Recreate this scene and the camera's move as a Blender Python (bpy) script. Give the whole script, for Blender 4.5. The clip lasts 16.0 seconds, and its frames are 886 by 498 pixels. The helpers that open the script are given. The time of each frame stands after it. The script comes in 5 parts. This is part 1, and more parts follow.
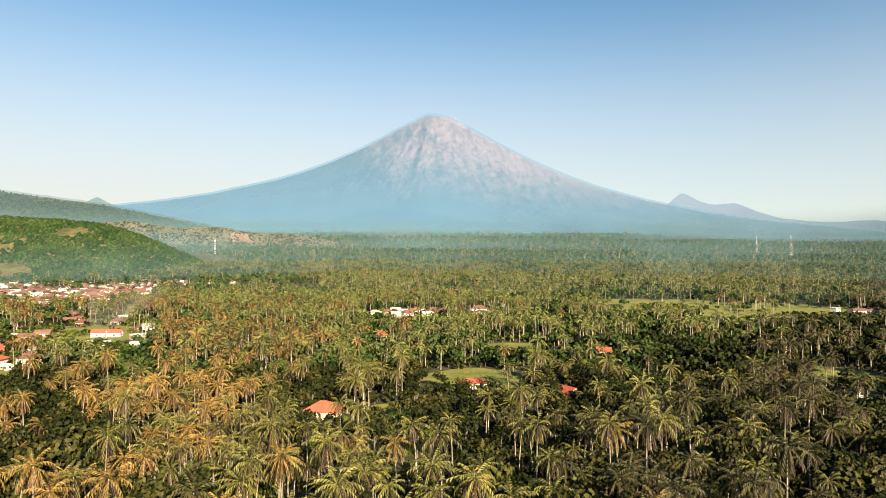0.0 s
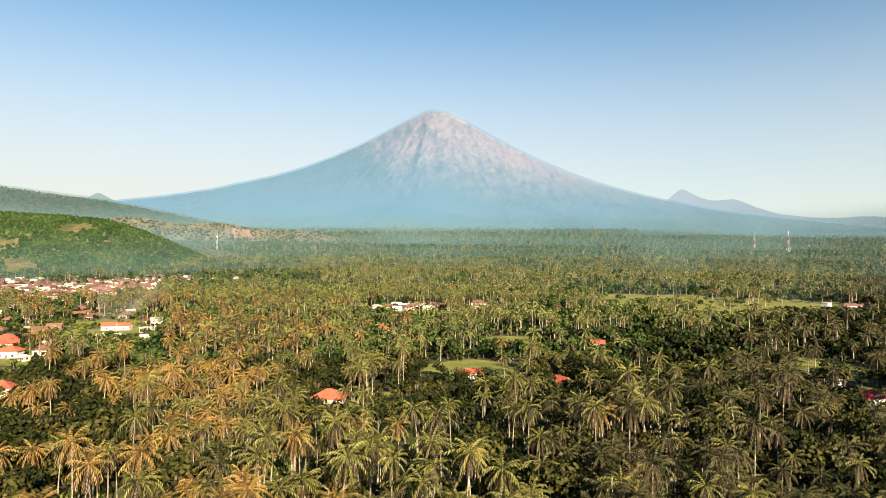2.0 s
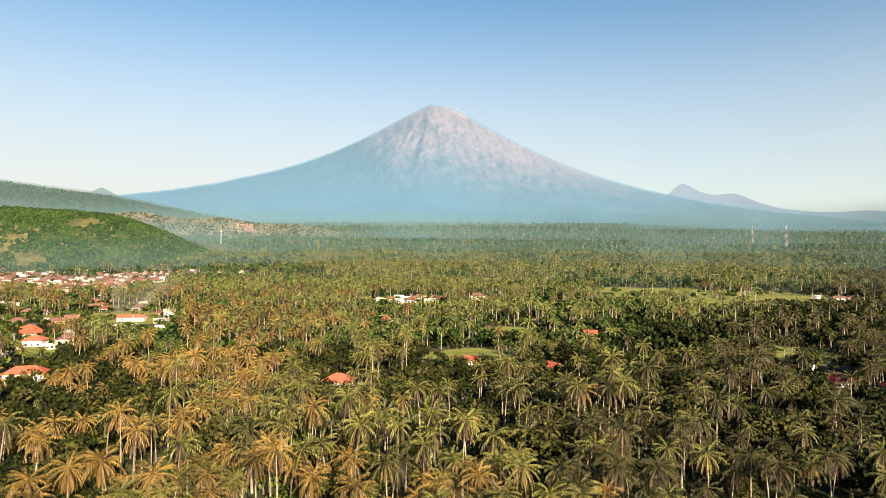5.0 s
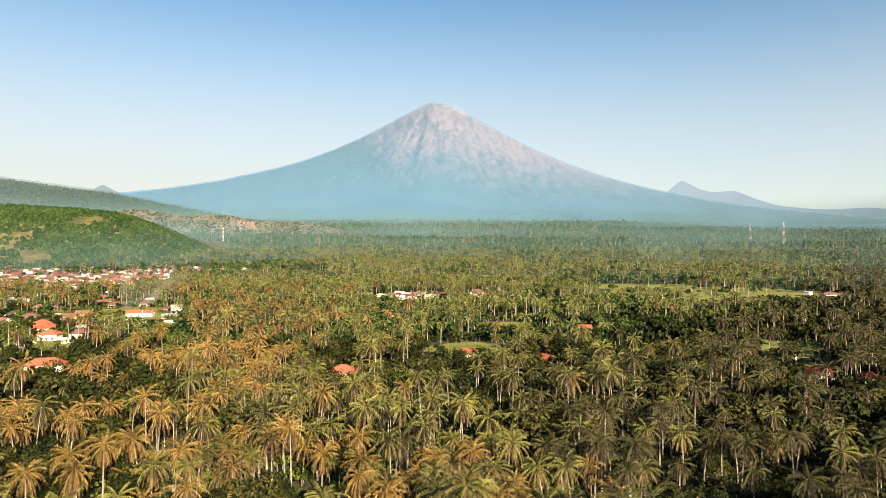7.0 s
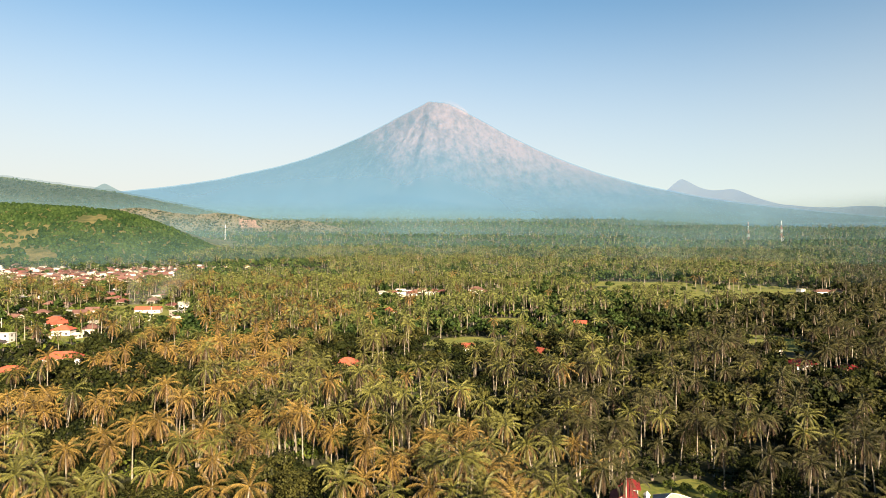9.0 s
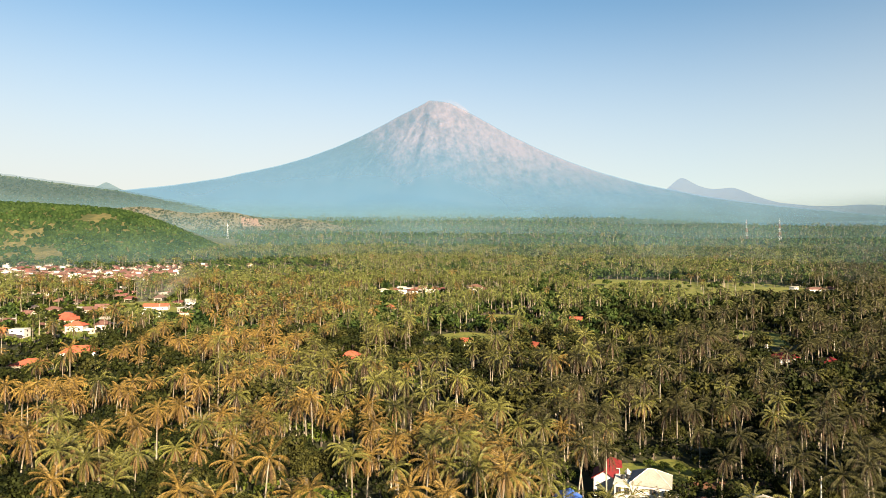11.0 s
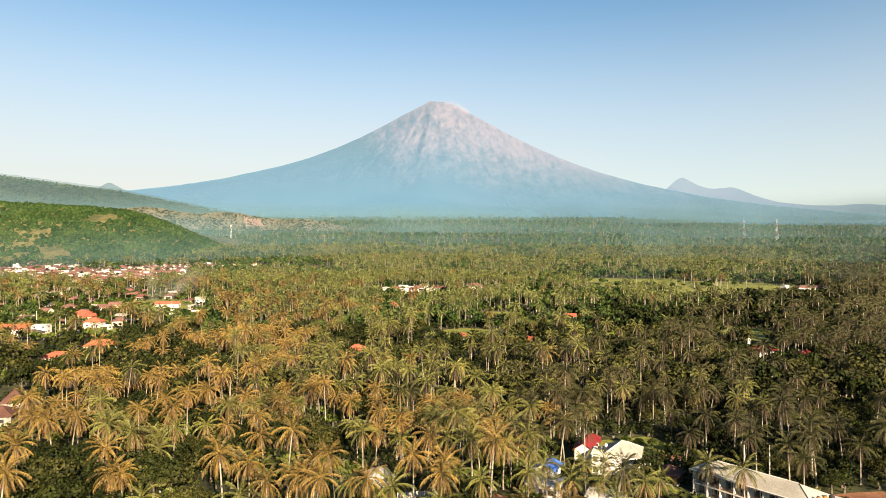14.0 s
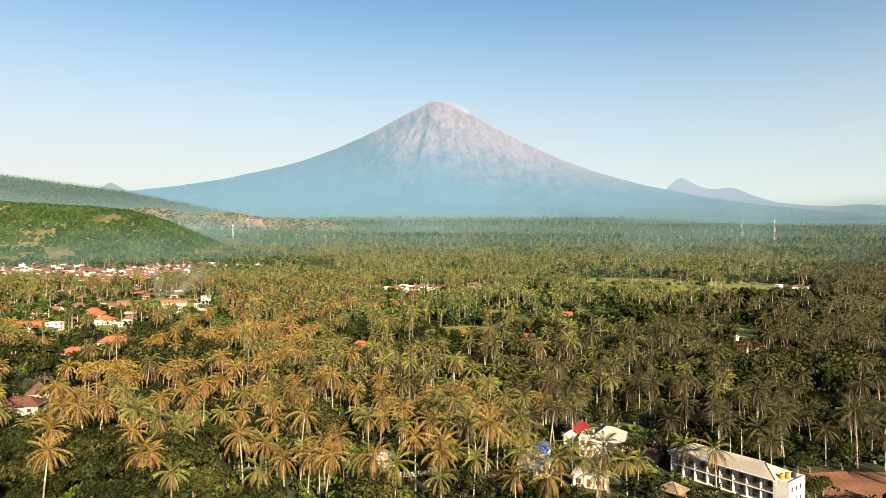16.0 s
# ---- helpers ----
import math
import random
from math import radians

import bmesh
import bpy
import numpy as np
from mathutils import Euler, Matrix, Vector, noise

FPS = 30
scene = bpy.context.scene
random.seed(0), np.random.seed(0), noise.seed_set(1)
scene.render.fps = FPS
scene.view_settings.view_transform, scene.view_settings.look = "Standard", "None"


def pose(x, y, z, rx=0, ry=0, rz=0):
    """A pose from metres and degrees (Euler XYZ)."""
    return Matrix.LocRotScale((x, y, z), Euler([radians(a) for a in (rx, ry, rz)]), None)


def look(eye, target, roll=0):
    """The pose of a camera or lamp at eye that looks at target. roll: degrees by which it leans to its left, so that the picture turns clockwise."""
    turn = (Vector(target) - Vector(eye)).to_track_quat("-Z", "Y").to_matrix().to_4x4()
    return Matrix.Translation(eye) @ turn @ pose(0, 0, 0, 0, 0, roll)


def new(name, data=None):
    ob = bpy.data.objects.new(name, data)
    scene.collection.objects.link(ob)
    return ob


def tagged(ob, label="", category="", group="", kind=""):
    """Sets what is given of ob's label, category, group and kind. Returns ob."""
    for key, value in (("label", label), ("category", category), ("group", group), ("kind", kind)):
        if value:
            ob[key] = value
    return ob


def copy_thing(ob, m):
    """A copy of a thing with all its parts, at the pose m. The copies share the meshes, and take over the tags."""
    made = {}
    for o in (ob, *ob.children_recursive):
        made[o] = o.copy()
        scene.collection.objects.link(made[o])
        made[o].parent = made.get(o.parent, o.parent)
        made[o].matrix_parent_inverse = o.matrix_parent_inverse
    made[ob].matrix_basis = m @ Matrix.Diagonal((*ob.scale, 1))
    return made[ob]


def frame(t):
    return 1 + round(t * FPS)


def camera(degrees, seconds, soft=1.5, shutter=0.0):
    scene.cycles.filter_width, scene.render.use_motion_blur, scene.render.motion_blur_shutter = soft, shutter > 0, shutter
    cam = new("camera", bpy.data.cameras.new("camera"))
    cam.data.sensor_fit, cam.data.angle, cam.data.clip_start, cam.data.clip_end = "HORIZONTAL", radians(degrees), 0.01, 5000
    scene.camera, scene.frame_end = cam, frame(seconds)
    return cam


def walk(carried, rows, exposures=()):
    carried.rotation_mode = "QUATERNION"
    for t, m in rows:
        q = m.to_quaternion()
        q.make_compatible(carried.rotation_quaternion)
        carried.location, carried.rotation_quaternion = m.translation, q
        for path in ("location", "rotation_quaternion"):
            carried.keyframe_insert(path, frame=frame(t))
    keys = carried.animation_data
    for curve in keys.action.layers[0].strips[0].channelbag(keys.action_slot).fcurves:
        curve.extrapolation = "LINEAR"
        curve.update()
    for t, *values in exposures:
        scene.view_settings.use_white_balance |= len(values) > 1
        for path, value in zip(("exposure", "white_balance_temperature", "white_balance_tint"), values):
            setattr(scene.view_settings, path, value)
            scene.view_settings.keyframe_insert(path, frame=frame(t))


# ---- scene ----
# ---- camera and its walk ----
cam = camera(70.0, 16.0, soft=0.9)
PATH = [
    (0, (-0.000, -0.000, 65.000), (2.909, 99.922, 67.663), 0.066),
    (1.5, (-0.071, -11.143, 64.994), (2.831, 88.792, 67.135), 0.102),
    (3.5, (-0.166, -26.327, 64.968), (2.573, 73.625, 66.433), 0.092),
    (7, (-0.085, -53.544, 64.988), (2.533, 46.420, 65.591), 0.069),
    (8, (-0.008, -61.436, 64.971), (2.588, 38.529, 65.416), 0.047),
    (9, (0.082, -69.320, 64.963), (2.616, 30.647, 65.274), 0.044),
    (12.5, (0.281, -96.513, 64.977), (2.649, 3.459, 64.973), 0.032),
    (14.5, (0.205, -111.971, 65.071), (2.474, -11.997, 65.078), 0.004),
    (16, (0.145, -123.737, 65.153), (2.393, -23.763, 65.159), 0.025),
]
walk(cam, [(t, look(eye, target, roll)) for t, eye, target, roll in PATH])

# ---- world, sun and exposure ----
SUN_AZ, SUN_EL = radians(158), radians(22)
world = bpy.data.worlds.new("world")
scene.world = world
world.use_nodes = True
wn = world.node_tree
sky = wn.nodes.new("ShaderNodeTexSky")
sky.sky_type = "NISHITA"
sky.sun_disc = False
sky.sun_elevation, sky.sun_rotation = SUN_EL, SUN_AZ
sky.air_density, sky.dust_density, sky.ozone_density, sky.altitude = 1.0, 0.2, 0.6, 60
tint = wn.nodes.new("ShaderNodeMix")
tint.data_type, tint.blend_type = "RGBA", "MULTIPLY"
tint.inputs["Factor"].default_value, tint.inputs["B"].default_value = 1.0, (0.67, 0.92, 1.0, 1)
wn.links.new(sky.outputs[0], tint.inputs["A"])
wn.links.new(tint.outputs["Result"], wn.nodes["Background"].inputs[0])
wn.nodes["Background"].inputs[1].default_value = 0.0345
sun_data = bpy.data.lights.new("sun", "SUN")
sun_data.energy, sun_data.angle, sun_data.color = 5.0, radians(0.53), (1.0, 0.815, 0.585)
sun = new("sun", sun_data)
SUN_WAY = Vector((math.sin(SUN_AZ) * math.cos(SUN_EL), math.cos(SUN_AZ) * math.cos(SUN_EL), math.sin(SUN_EL)))
sun.matrix_world = look(SUN_WAY * 400, (0, 0, 0))
scene.view_settings.exposure = 2.17

RNG = np.random.default_rng(11)


# ---- materials ----
def material(name, a, b, scale=1.0, rough=0.8, metal=0.0, bump=0.0, random_amount=0.0, island=0.0, fine=None, gloss=0.3):
    """Two colours mixed by noise at two sizes (metres), varied from object to object or from piece to piece."""
    m = bpy.data.materials.new(name)
    m.use_nodes = True
    nt = m.node_tree
    n, link = nt.nodes, nt.links.new
    bsdf = n["Principled BSDF"]
    geo = n.new("ShaderNodeNewGeometry")
    big, small = n.new("ShaderNodeTexNoise"), n.new("ShaderNodeTexNoise")
    for tex, size, detail in ((big, scale, 4.0), (small, fine or scale / 7, 3.0)):
        tex.inputs["Scale"].default_value = 1.0 / size
        tex.inputs["Detail"].default_value = detail
        link(geo.outputs["Position"], tex.inputs["Vector"])
    add = n.new("ShaderNodeMath")
    add.operation = "ADD"
    link(big.outputs["Fac"], add.inputs[0])
    link(small.outputs["Fac"], add.inputs[1])
    last = add
    for amount, kind, out in ((random_amount, "ShaderNodeObjectInfo", "Random"), (island, "", "Random Per Island")):
        if amount:
            src = n.new(kind) if kind else geo
            mul = n.new("ShaderNodeMath")
            mul.operation = "MULTIPLY_ADD"
            link(src.outputs[out], mul.inputs[0])
            mul.inputs[1].default_value = amount
            link(last.outputs[0], mul.inputs[2])
            last = mul
    rng = n.new("ShaderNodeMapRange")
    extra = (random_amount + island) / 2
    rng.inputs["From Min"].default_value = 0.78 + extra * 0.5
    rng.inputs["From Max"].default_value = 1.22 + extra * 1.5
    link(last.outputs[0], rng.inputs["Value"])
    mix = n.new("ShaderNodeMix")
    mix.data_type = "RGBA"
    mix.inputs["A"].default_value, mix.inputs["B"].default_value = (*a, 1), (*b, 1)
    link(rng.outputs[0], mix.inputs["Factor"])
    link(mix.outputs["Result"], bsdf.inputs["Base Color"])
    bsdf.inputs["Roughness"].default_value, bsdf.inputs["Metallic"].default_value = rough, metal
    bsdf.inputs["Specular IOR Level"].default_value = gloss
    if bump:
        bm = n.new("ShaderNodeBump")
        bm.inputs["Strength"].default_value, bm.inputs["Distance"].default_value = 0.8, bump
        link(small.outputs["Fac"], bm.inputs["Height"])
        link(bm.outputs[0], bsdf.inputs["Normal"])
    return m


M_FROND = material("palm_frond", (0.006, 0.005, 0.0008), (0.208, 0.13, 0.03), 13, 0.55, island=0.4, random_amount=0.3, fine=2.4, gloss=0.2)
M_DRY = material("dry_frond", (0.022, 0.012, 0.004), (0.19, 0.108, 0.04), 9, 0.75, island=0.5, fine=2.0)
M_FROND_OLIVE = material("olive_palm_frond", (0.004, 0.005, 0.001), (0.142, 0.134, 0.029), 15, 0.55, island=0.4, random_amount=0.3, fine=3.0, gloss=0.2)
M_FROND_FAR = material("far_palm_frond", (0.005, 0.008, 0.0015), (0.12, 0.126, 0.031), 18, 0.6, island=0.5, fine=4.0, gloss=0.15)
# greener fronds; the dimness of the east side is put into their colour
M_FROND_DIM_GREEN = material("dim_green_palm_frond", (0.0006, 0.001, 0.0004), (0.06, 0.055, 0.018), 13, 0.6, island=0.4, random_amount=0.3, fine=2.4, gloss=0.12)
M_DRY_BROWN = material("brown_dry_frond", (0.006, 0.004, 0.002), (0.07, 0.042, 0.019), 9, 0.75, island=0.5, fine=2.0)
M_TRUNK = material("palm_bark", (0.1, 0.083, 0.06), (0.27, 0.23, 0.175), 5, 0.85, fine=0.4)
# dark green leaf, taken near black so the colour carries the gaps' shade
M_LEAF_SHADE = material("shaded_broad_leaf", (0.001, 0.003, 0.0007), (0.023, 0.027, 0.005), 14, 0.7, island=0.6, fine=2.5, gloss=0.08)
M_LEAF_LIGHT = material("light_leaf", (0.014, 0.026, 0.003), (0.078, 0.092, 0.012), 14, 0.6, island=0.6, fine=2.5, gloss=0.15)
M_LEAF_OLIVE = material("olive_leaf", (0.003, 0.005, 0.001), (0.054, 0.051, 0.011), 9, 0.65, island=0.6, fine=2.0, gloss=0.1)
M_MID_LEAF = material("green_leaf", (0.004, 0.012, 0.002), (0.042, 0.062, 0.013), 40, 0.7, island=0.6, fine=6, gloss=0.1)
M_SCRUB = material("hill_bush", (0.005, 0.016, 0.003), (0.027, 0.045, 0.01), 60, 0.7, island=0.4, fine=9, gloss=0.1)
M_TERRACE = material("dry_terrace", (0.03, 0.034, 0.02), (0.09, 0.074, 0.05), 60, 0.95, fine=9)
M_WOOD = material("tree_bark", (0.05, 0.04, 0.03), (0.12, 0.095, 0.07), 2, 0.9, bump=0.03)
M_GROUND = material("ground_cover", (0.006, 0.008, 0.0015), (0.042, 0.043, 0.01), 46, 0.95, fine=4.0)
M_GRASS = material("meadow_grass", (0.066, 0.086, 0.012), (0.165, 0.155, 0.028), 14, 0.9, fine=1.6)
M_SOIL = material("red_soil", (0.1, 0.04, 0.018), (0.2, 0.092, 0.045), 8, 0.95, fine=0.8)
M_DUST = material("pale_earth", (0.14, 0.1, 0.06), (0.26, 0.195, 0.125), 30, 0.95, fine=5)
M_CLIFF = material("quarry_rock", (0.10, 0.062, 0.050), (0.19, 0.118, 0.092), 40, 0.95, fine=7)
M_HILL = material("hill_scrub", (0.03, 0.036, 0.009), (0.105, 0.085, 0.03), 90, 0.95, fine=12)
M_WALL_DULL = material("stained_plaster", (0.17, 0.14, 0.12), (0.36, 0.31, 0.27), 5, 0.9, random_amount=0.6, fine=0.6)
M_FAR = material("far_forest", (0.022, 0.038, 0.018), (0.064, 0.074, 0.034), 160, 0.95, fine=18)
M_WALL = material("white_plaster", (0.4, 0.37, 0.335), (0.56, 0.53, 0.49), 4, 0.85, random_amount=0.3, fine=0.5)
M_WALL_CREAM = material("cream_plaster", (0.34, 0.28, 0.21), (0.50, 0.43, 0.34), 4, 0.85, random_amount=0.3, fine=0.5)
M_ROOF_ORANGE = material("orange_roof_tile", (0.22, 0.044, 0.024), (0.33, 0.085, 0.046), 3, 0.75, bump=0.03, random_amount=0.3, fine=0.35)
M_ROOF_PINK = material("faded_pink_tile", (0.09, 0.032, 0.026), (0.17, 0.064, 0.05), 3, 0.8, bump=0.03, random_amount=0.4, fine=0.35)
M_ROOF_RED = material("red_roof_tile", (0.105, 0.007, 0.008), (0.18, 0.016, 0.015), 3, 0.7, bump=0.03, random_amount=0.2, fine=0.35)
M_ROOF_BROWN = material("weathered_brown_tile", (0.075, 0.036, 0.028), (0.16, 0.082, 0.062), 3, 0.8, bump=0.03, random_amount=0.4, fine=0.35)
M_THATCH = material("grey_thatch", (0.08, 0.06, 0.038), (0.18, 0.135, 0.085), 3, 0.9, bump=0.03, fine=0.3)
M_ROOF_UMBER = material("dark_brown_tile", (0.038, 0.017, 0.012), (0.09, 0.04, 0.028), 3, 0.8, bump=0.03, random_amount=0.3, fine=0.35)
M_ROOF_PALE = material("pale_grey_tile", (0.2, 0.18, 0.145), (0.31, 0.28, 0.235), 5, 0.7, bump=0.02, fine=0.35)
M_ROOF_DARK = material("dark_roof", (0.035, 0.03, 0.03), (0.08, 0.06, 0.055), 3, 0.7, fine=0.4)
M_CONCRETE = material("weathered_concrete", (0.38, 0.34, 0.28), (0.58, 0.54, 0.47), 5, 0.9, fine=0.6)
M_BLUE = material("blue_sheet", (0.03, 0.08, 0.30), (0.06, 0.14, 0.42), 3, 0.5, fine=0.4)
M_DARK_WOOD = material("dark_wood", (0.045, 0.025, 0.015), (0.12, 0.07, 0.04), 2, 0.7, fine=0.2)
M_METAL = material("galvanised_steel", (0.32, 0.33, 0.34), (0.50, 0.50, 0.50), 2, 0.45, metal=0.7, fine=0.3)
M_PAINT_WHITE = material("white_mast_paint", (0.42, 0.41, 0.40), (0.52, 0.51, 0.50), 3, 0.6, fine=0.5)
M_PAINT_RED = material("red_mast_paint", (0.26, 0.10, 0.08), (0.36, 0.15, 0.12), 3, 0.6, fine=0.5)
M_TANK_ORANGE = material("orange_plastic", (0.42, 0.13, 0.02), (0.52, 0.19, 0.035), 1, 0.45, fine=0.2)
M_TANK_BLACK = material("black_plastic", (0.012, 0.012, 0.013), (0.03, 0.03, 0.03), 1, 0.45, fine=0.2)
M_GLASS = material("dark_glass", (0.015, 0.018, 0.02), (0.03, 0.035, 0.04), 2, 0.08, fine=0.4)


def haze_material(name, colour, low, high, z0, z1, size, patchy, east=1.0):
    """A tinted, half-clear sheet for lit haze: dense at its foot and clear at its top, in drifting patches."""
    m = bpy.data.materials.new(name)
    m.use_nodes = True
    n, link = m.node_tree.nodes, m.node_tree.links.new
    n.remove(n["Principled BSDF"])
    geo, sep = n.new("ShaderNodeNewGeometry"), n.new("ShaderNodeSeparateXYZ")
    link(geo.outputs["Position"], sep.inputs[0])
    tex = n.new("ShaderNodeTexNoise")
    tex.inputs["Scale"].default_value, tex.inputs["Detail"].default_value = 1 / size, 3
    link(geo.outputs["Position"], tex.inputs["Vector"])
    span = n.new("ShaderNodeMapRange")
    span.interpolation_type = "SMOOTHSTEP"
    for key, val in (("From Min", z0), ("From Max", z1), ("To Min", low), ("To Max", high)):
        span.inputs[key].default_value = val
    link(sep.outputs["Z"], span.inputs["Value"])
    patch = n.new("ShaderNodeMapRange")
    for key, val in (("From Min", 0.3), ("From Max", 0.7), ("To Min", 1 - patchy), ("To Max", 1 + patchy)):
        patch.inputs[key].default_value = val
    link(tex.outputs["Fac"], patch.inputs["Value"])
    mul = n.new("ShaderNodeMath")
    mul.operation, mul.use_clamp = "MULTIPLY", True
    link(span.outputs[0], mul.inputs[0])
    link(patch.outputs[0], mul.inputs[1])
    # density drops with x, to imitate haze that is less brightly lit there
    side = n.new("ShaderNodeMapRange")
    for key, val in (("From Min", 250.0), ("From Max", 1900.0), ("To Min", 1.0), ("To Max", east)):
        side.inputs[key].default_value = val
    link(sep.outputs["X"], side.inputs["Value"])
    thin = n.new("ShaderNodeMath")
    thin.operation = "MULTIPLY"
    link(mul.outputs[0], thin.inputs[0])
    link(side.outputs[0], thin.inputs[1])
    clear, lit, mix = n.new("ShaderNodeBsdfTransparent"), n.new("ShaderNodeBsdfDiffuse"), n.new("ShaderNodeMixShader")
    # the airlight is this diffuse colour, mixed over whatever lies behind
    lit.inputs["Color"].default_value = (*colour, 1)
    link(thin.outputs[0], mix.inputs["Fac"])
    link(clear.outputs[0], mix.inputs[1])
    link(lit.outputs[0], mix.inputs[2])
    link(mix.outputs[0], n["Material Output"].inputs["Surface"])
    return m


# ---- small helpers ----
def mesh_of(name, verts, tris, mats, slots=None):
    """A mesh from arrays of corners and triangles."""
    verts, tris = np.asarray(verts, np.float32), np.asarray(tris, np.int32)
    me = bpy.data.meshes.new(name)
    me.vertices.add(len(verts))
    me.vertices.foreach_set("co", verts.ravel())
    me.loops.add(len(tris) * 3)
    me.loops.foreach_set("vertex_index", tris.ravel())
    me.polygons.add(len(tris))
    me.polygons.foreach_set("loop_start", np.arange(0, len(tris) * 3, 3, dtype=np.int32))
    for m in mats:
        me.materials.append(m)
    if slots is not None:
        me.polygons.foreach_set("material_index", np.asarray(slots, np.int32))
    me.update(calc_edges=True)
    return me


def grid_tris(rows, cols):
    i = (np.arange(rows - 1)[:, None] * cols + np.arange(cols - 1)[None]).ravel()
    return np.concatenate([np.stack([i, i + 1, i + cols + 1], 1), np.stack([i, i + cols + 1, i + cols], 1)])


def smooth(me):
    me.polygons.foreach_set("use_smooth", np.ones(len(me.polygons), bool))
    return me


def part(name, bm, mat, parent, label=""):
    """Links a bmesh as one mesh object under a thing or a part."""
    me = bpy.data.meshes.new(name)
    bm.to_mesh(me)
    bm.free()
    me.materials.append(mat)
    ob = new(name, me)
    ob.parent = parent
    return tagged(ob, label)


def value_noise(x, y, size, seed=0):
    """Smooth noise from 0 to 1 over the plan."""
    table = np.random.default_rng(seed).random((256, 256))
    u, v = np.asarray(x, float) / size + 1000.37, np.asarray(y, float) / size + 1000.71
    i, j = np.floor(u).astype(int), np.floor(v).astype(int)
    fu, fv = u - i, v - j
    fu, fv = fu * fu * (3 - 2 * fu), fv * fv * (3 - 2 * fv)
    t = lambda a, b: table[a % 256, b % 256]
    return (t(i, j) * (1 - fu) + t(i + 1, j) * fu) * (1 - fv) + (t(i, j + 1) * (1 - fu) + t(i + 1, j + 1) * fu) * fv


def fractal(x, y, size, seed=0, octaves=4):
    total, weight = 0.0, 0.0
    for k in range(octaves):
        total = total + value_noise(x, y, size / 2**k, seed + k) * 0.5**k
        weight += 0.5**k
    return total / weight


def ground_z(x, y):
    """The plain climbs gently towards the volcano."""
    side = np.clip((np.asarray(x) / (np.maximum(y, 0) + 61.0) - 0.28) / 0.3, 0, 1)
    far = np.clip((np.asarray(y) - 1500.0) / 1200.0, 0, 1)
    return 2.8e-5 * np.maximum(y, 0) ** 2 * (1 - 0.17 * side * side * (3 - 2 * side) * far)


# ---- ground, hills and mountains ----
def plain():
    ys = np.concatenate([np.arange(-420, 0, 30), np.arange(0, 500, 8), 500 + np.cumsum(np.linspace(10, 44, 100))])
    fr = np.linspace(-1, 1, 181)
    y = np.repeat(ys[:, None], len(fr), 1)
    x = fr[None] * (0.86 * np.abs(ys + 130) + 330)[:, None]
    z = ground_z(x, y) + (fractal(x, y, 60, 3) - 0.5) * np.clip((y - 950) / 700, 0, 1) * 7
    me = mesh_of("ground", np.stack([x, y, z], -1).reshape(-1, 3), grid_tris(len(ys), len(fr)), [M_GROUND])
    tagged(new("ground", smooth(me)), "gently rising plain of dry grass and undergrowth", "ground", kind="structure")


plain()

EYE_Y, EYE_Z = -61.0, 65.0


def bearing(px):
    """Sideways tangent, seen from the middle of the path, for a mark on the drawn skyline."""
    return np.tan(np.arctan((np.asarray(px, float) - 784) / 1119.6) + radians(1.48))


def rise(py):
    return (446 - np.asarray(py, float)) / 1119.6


def volcano_skyline(px):
    """The cone's skyline: a concave flank on each side of a short, level crater rim."""
    left = 345 - 164 * np.exp(-(np.maximum(757 - px, 0) / 218) ** 1.17) + np.maximum(430 - px, 0) * 0.034
    left = left + 4 * (1 - np.exp(-np.maximum(757 - px, 0) / 8)) * np.exp(-np.maximum(757 - px, 0) / 40)
    right = 345 + 0.055 * (px - 795) - 161 * np.exp(-(np.maximum(px - 790, 0) / 243) ** 1.2)
    rim = 181 + (px - 757) * 0.1
    return np.where(px < 757, left, np.where(px < 790, rim, np.maximum(right, rim)))


def volcano_sheet(ahead=0.0, lower=0.0, cols=640, rows=140):
    px = np.linspace(-260, 1830, cols)
    s = np.linspace(0, 1, rows)
    P, S = np.meshgrid(px, s)
    r = np.sqrt((P - 775) ** 2 + 120**2) - 120
    ridge_d = 4560 + 140 * np.clip(r / 620, 0, 1) ** 0.8
    near = 2900.0
    base = (0.78 * ground_z(0, near - 60) - 14 - EYE_Z) / near
    top = rise(volcano_skyline(P) + lower + (fractal(P, 0 * P, 26, 5) - 0.5) * 2.5)
    el = base + (top - base) * S ** 1.15
    # gullies run down from the crater
    v = (top - el) * 1119.6
    wob = (fractal(P, v, 60, 71, 3) - 0.5) * 5
    ang = np.arctan2(P - 775, v + 30) * 22 + wob
    depth = np.clip(v / 50, 0.1, 1) * np.clip(1.2 - v / 190, 0.18, 1)
    gully = (fractal(ang, v / 26.0, 2.4, 9, 5) - 0.5) * 95 * depth + (fractal(P, v * 1.3, 26, 19, 5) - 0.5) * 120 * depth + (fractal(P * 1.0, v, 9, 29, 3) - 0.5) * 70 * depth
    ridge_d = ridge_d / np.sqrt(1 + bearing(P) ** 2)
    d = near + (ridge_d - near) * S + gully * np.clip(S * 4, 0, 1) * np.clip((1 - S) * 12, 0, 1)
    if ahead:
        d = near - ahead + 0 * S
    return np.stack([bearing(P) * d, EYE_Y + d, EYE_Z + el * d], -1).reshape(-1, 3), grid_tris(rows, cols)


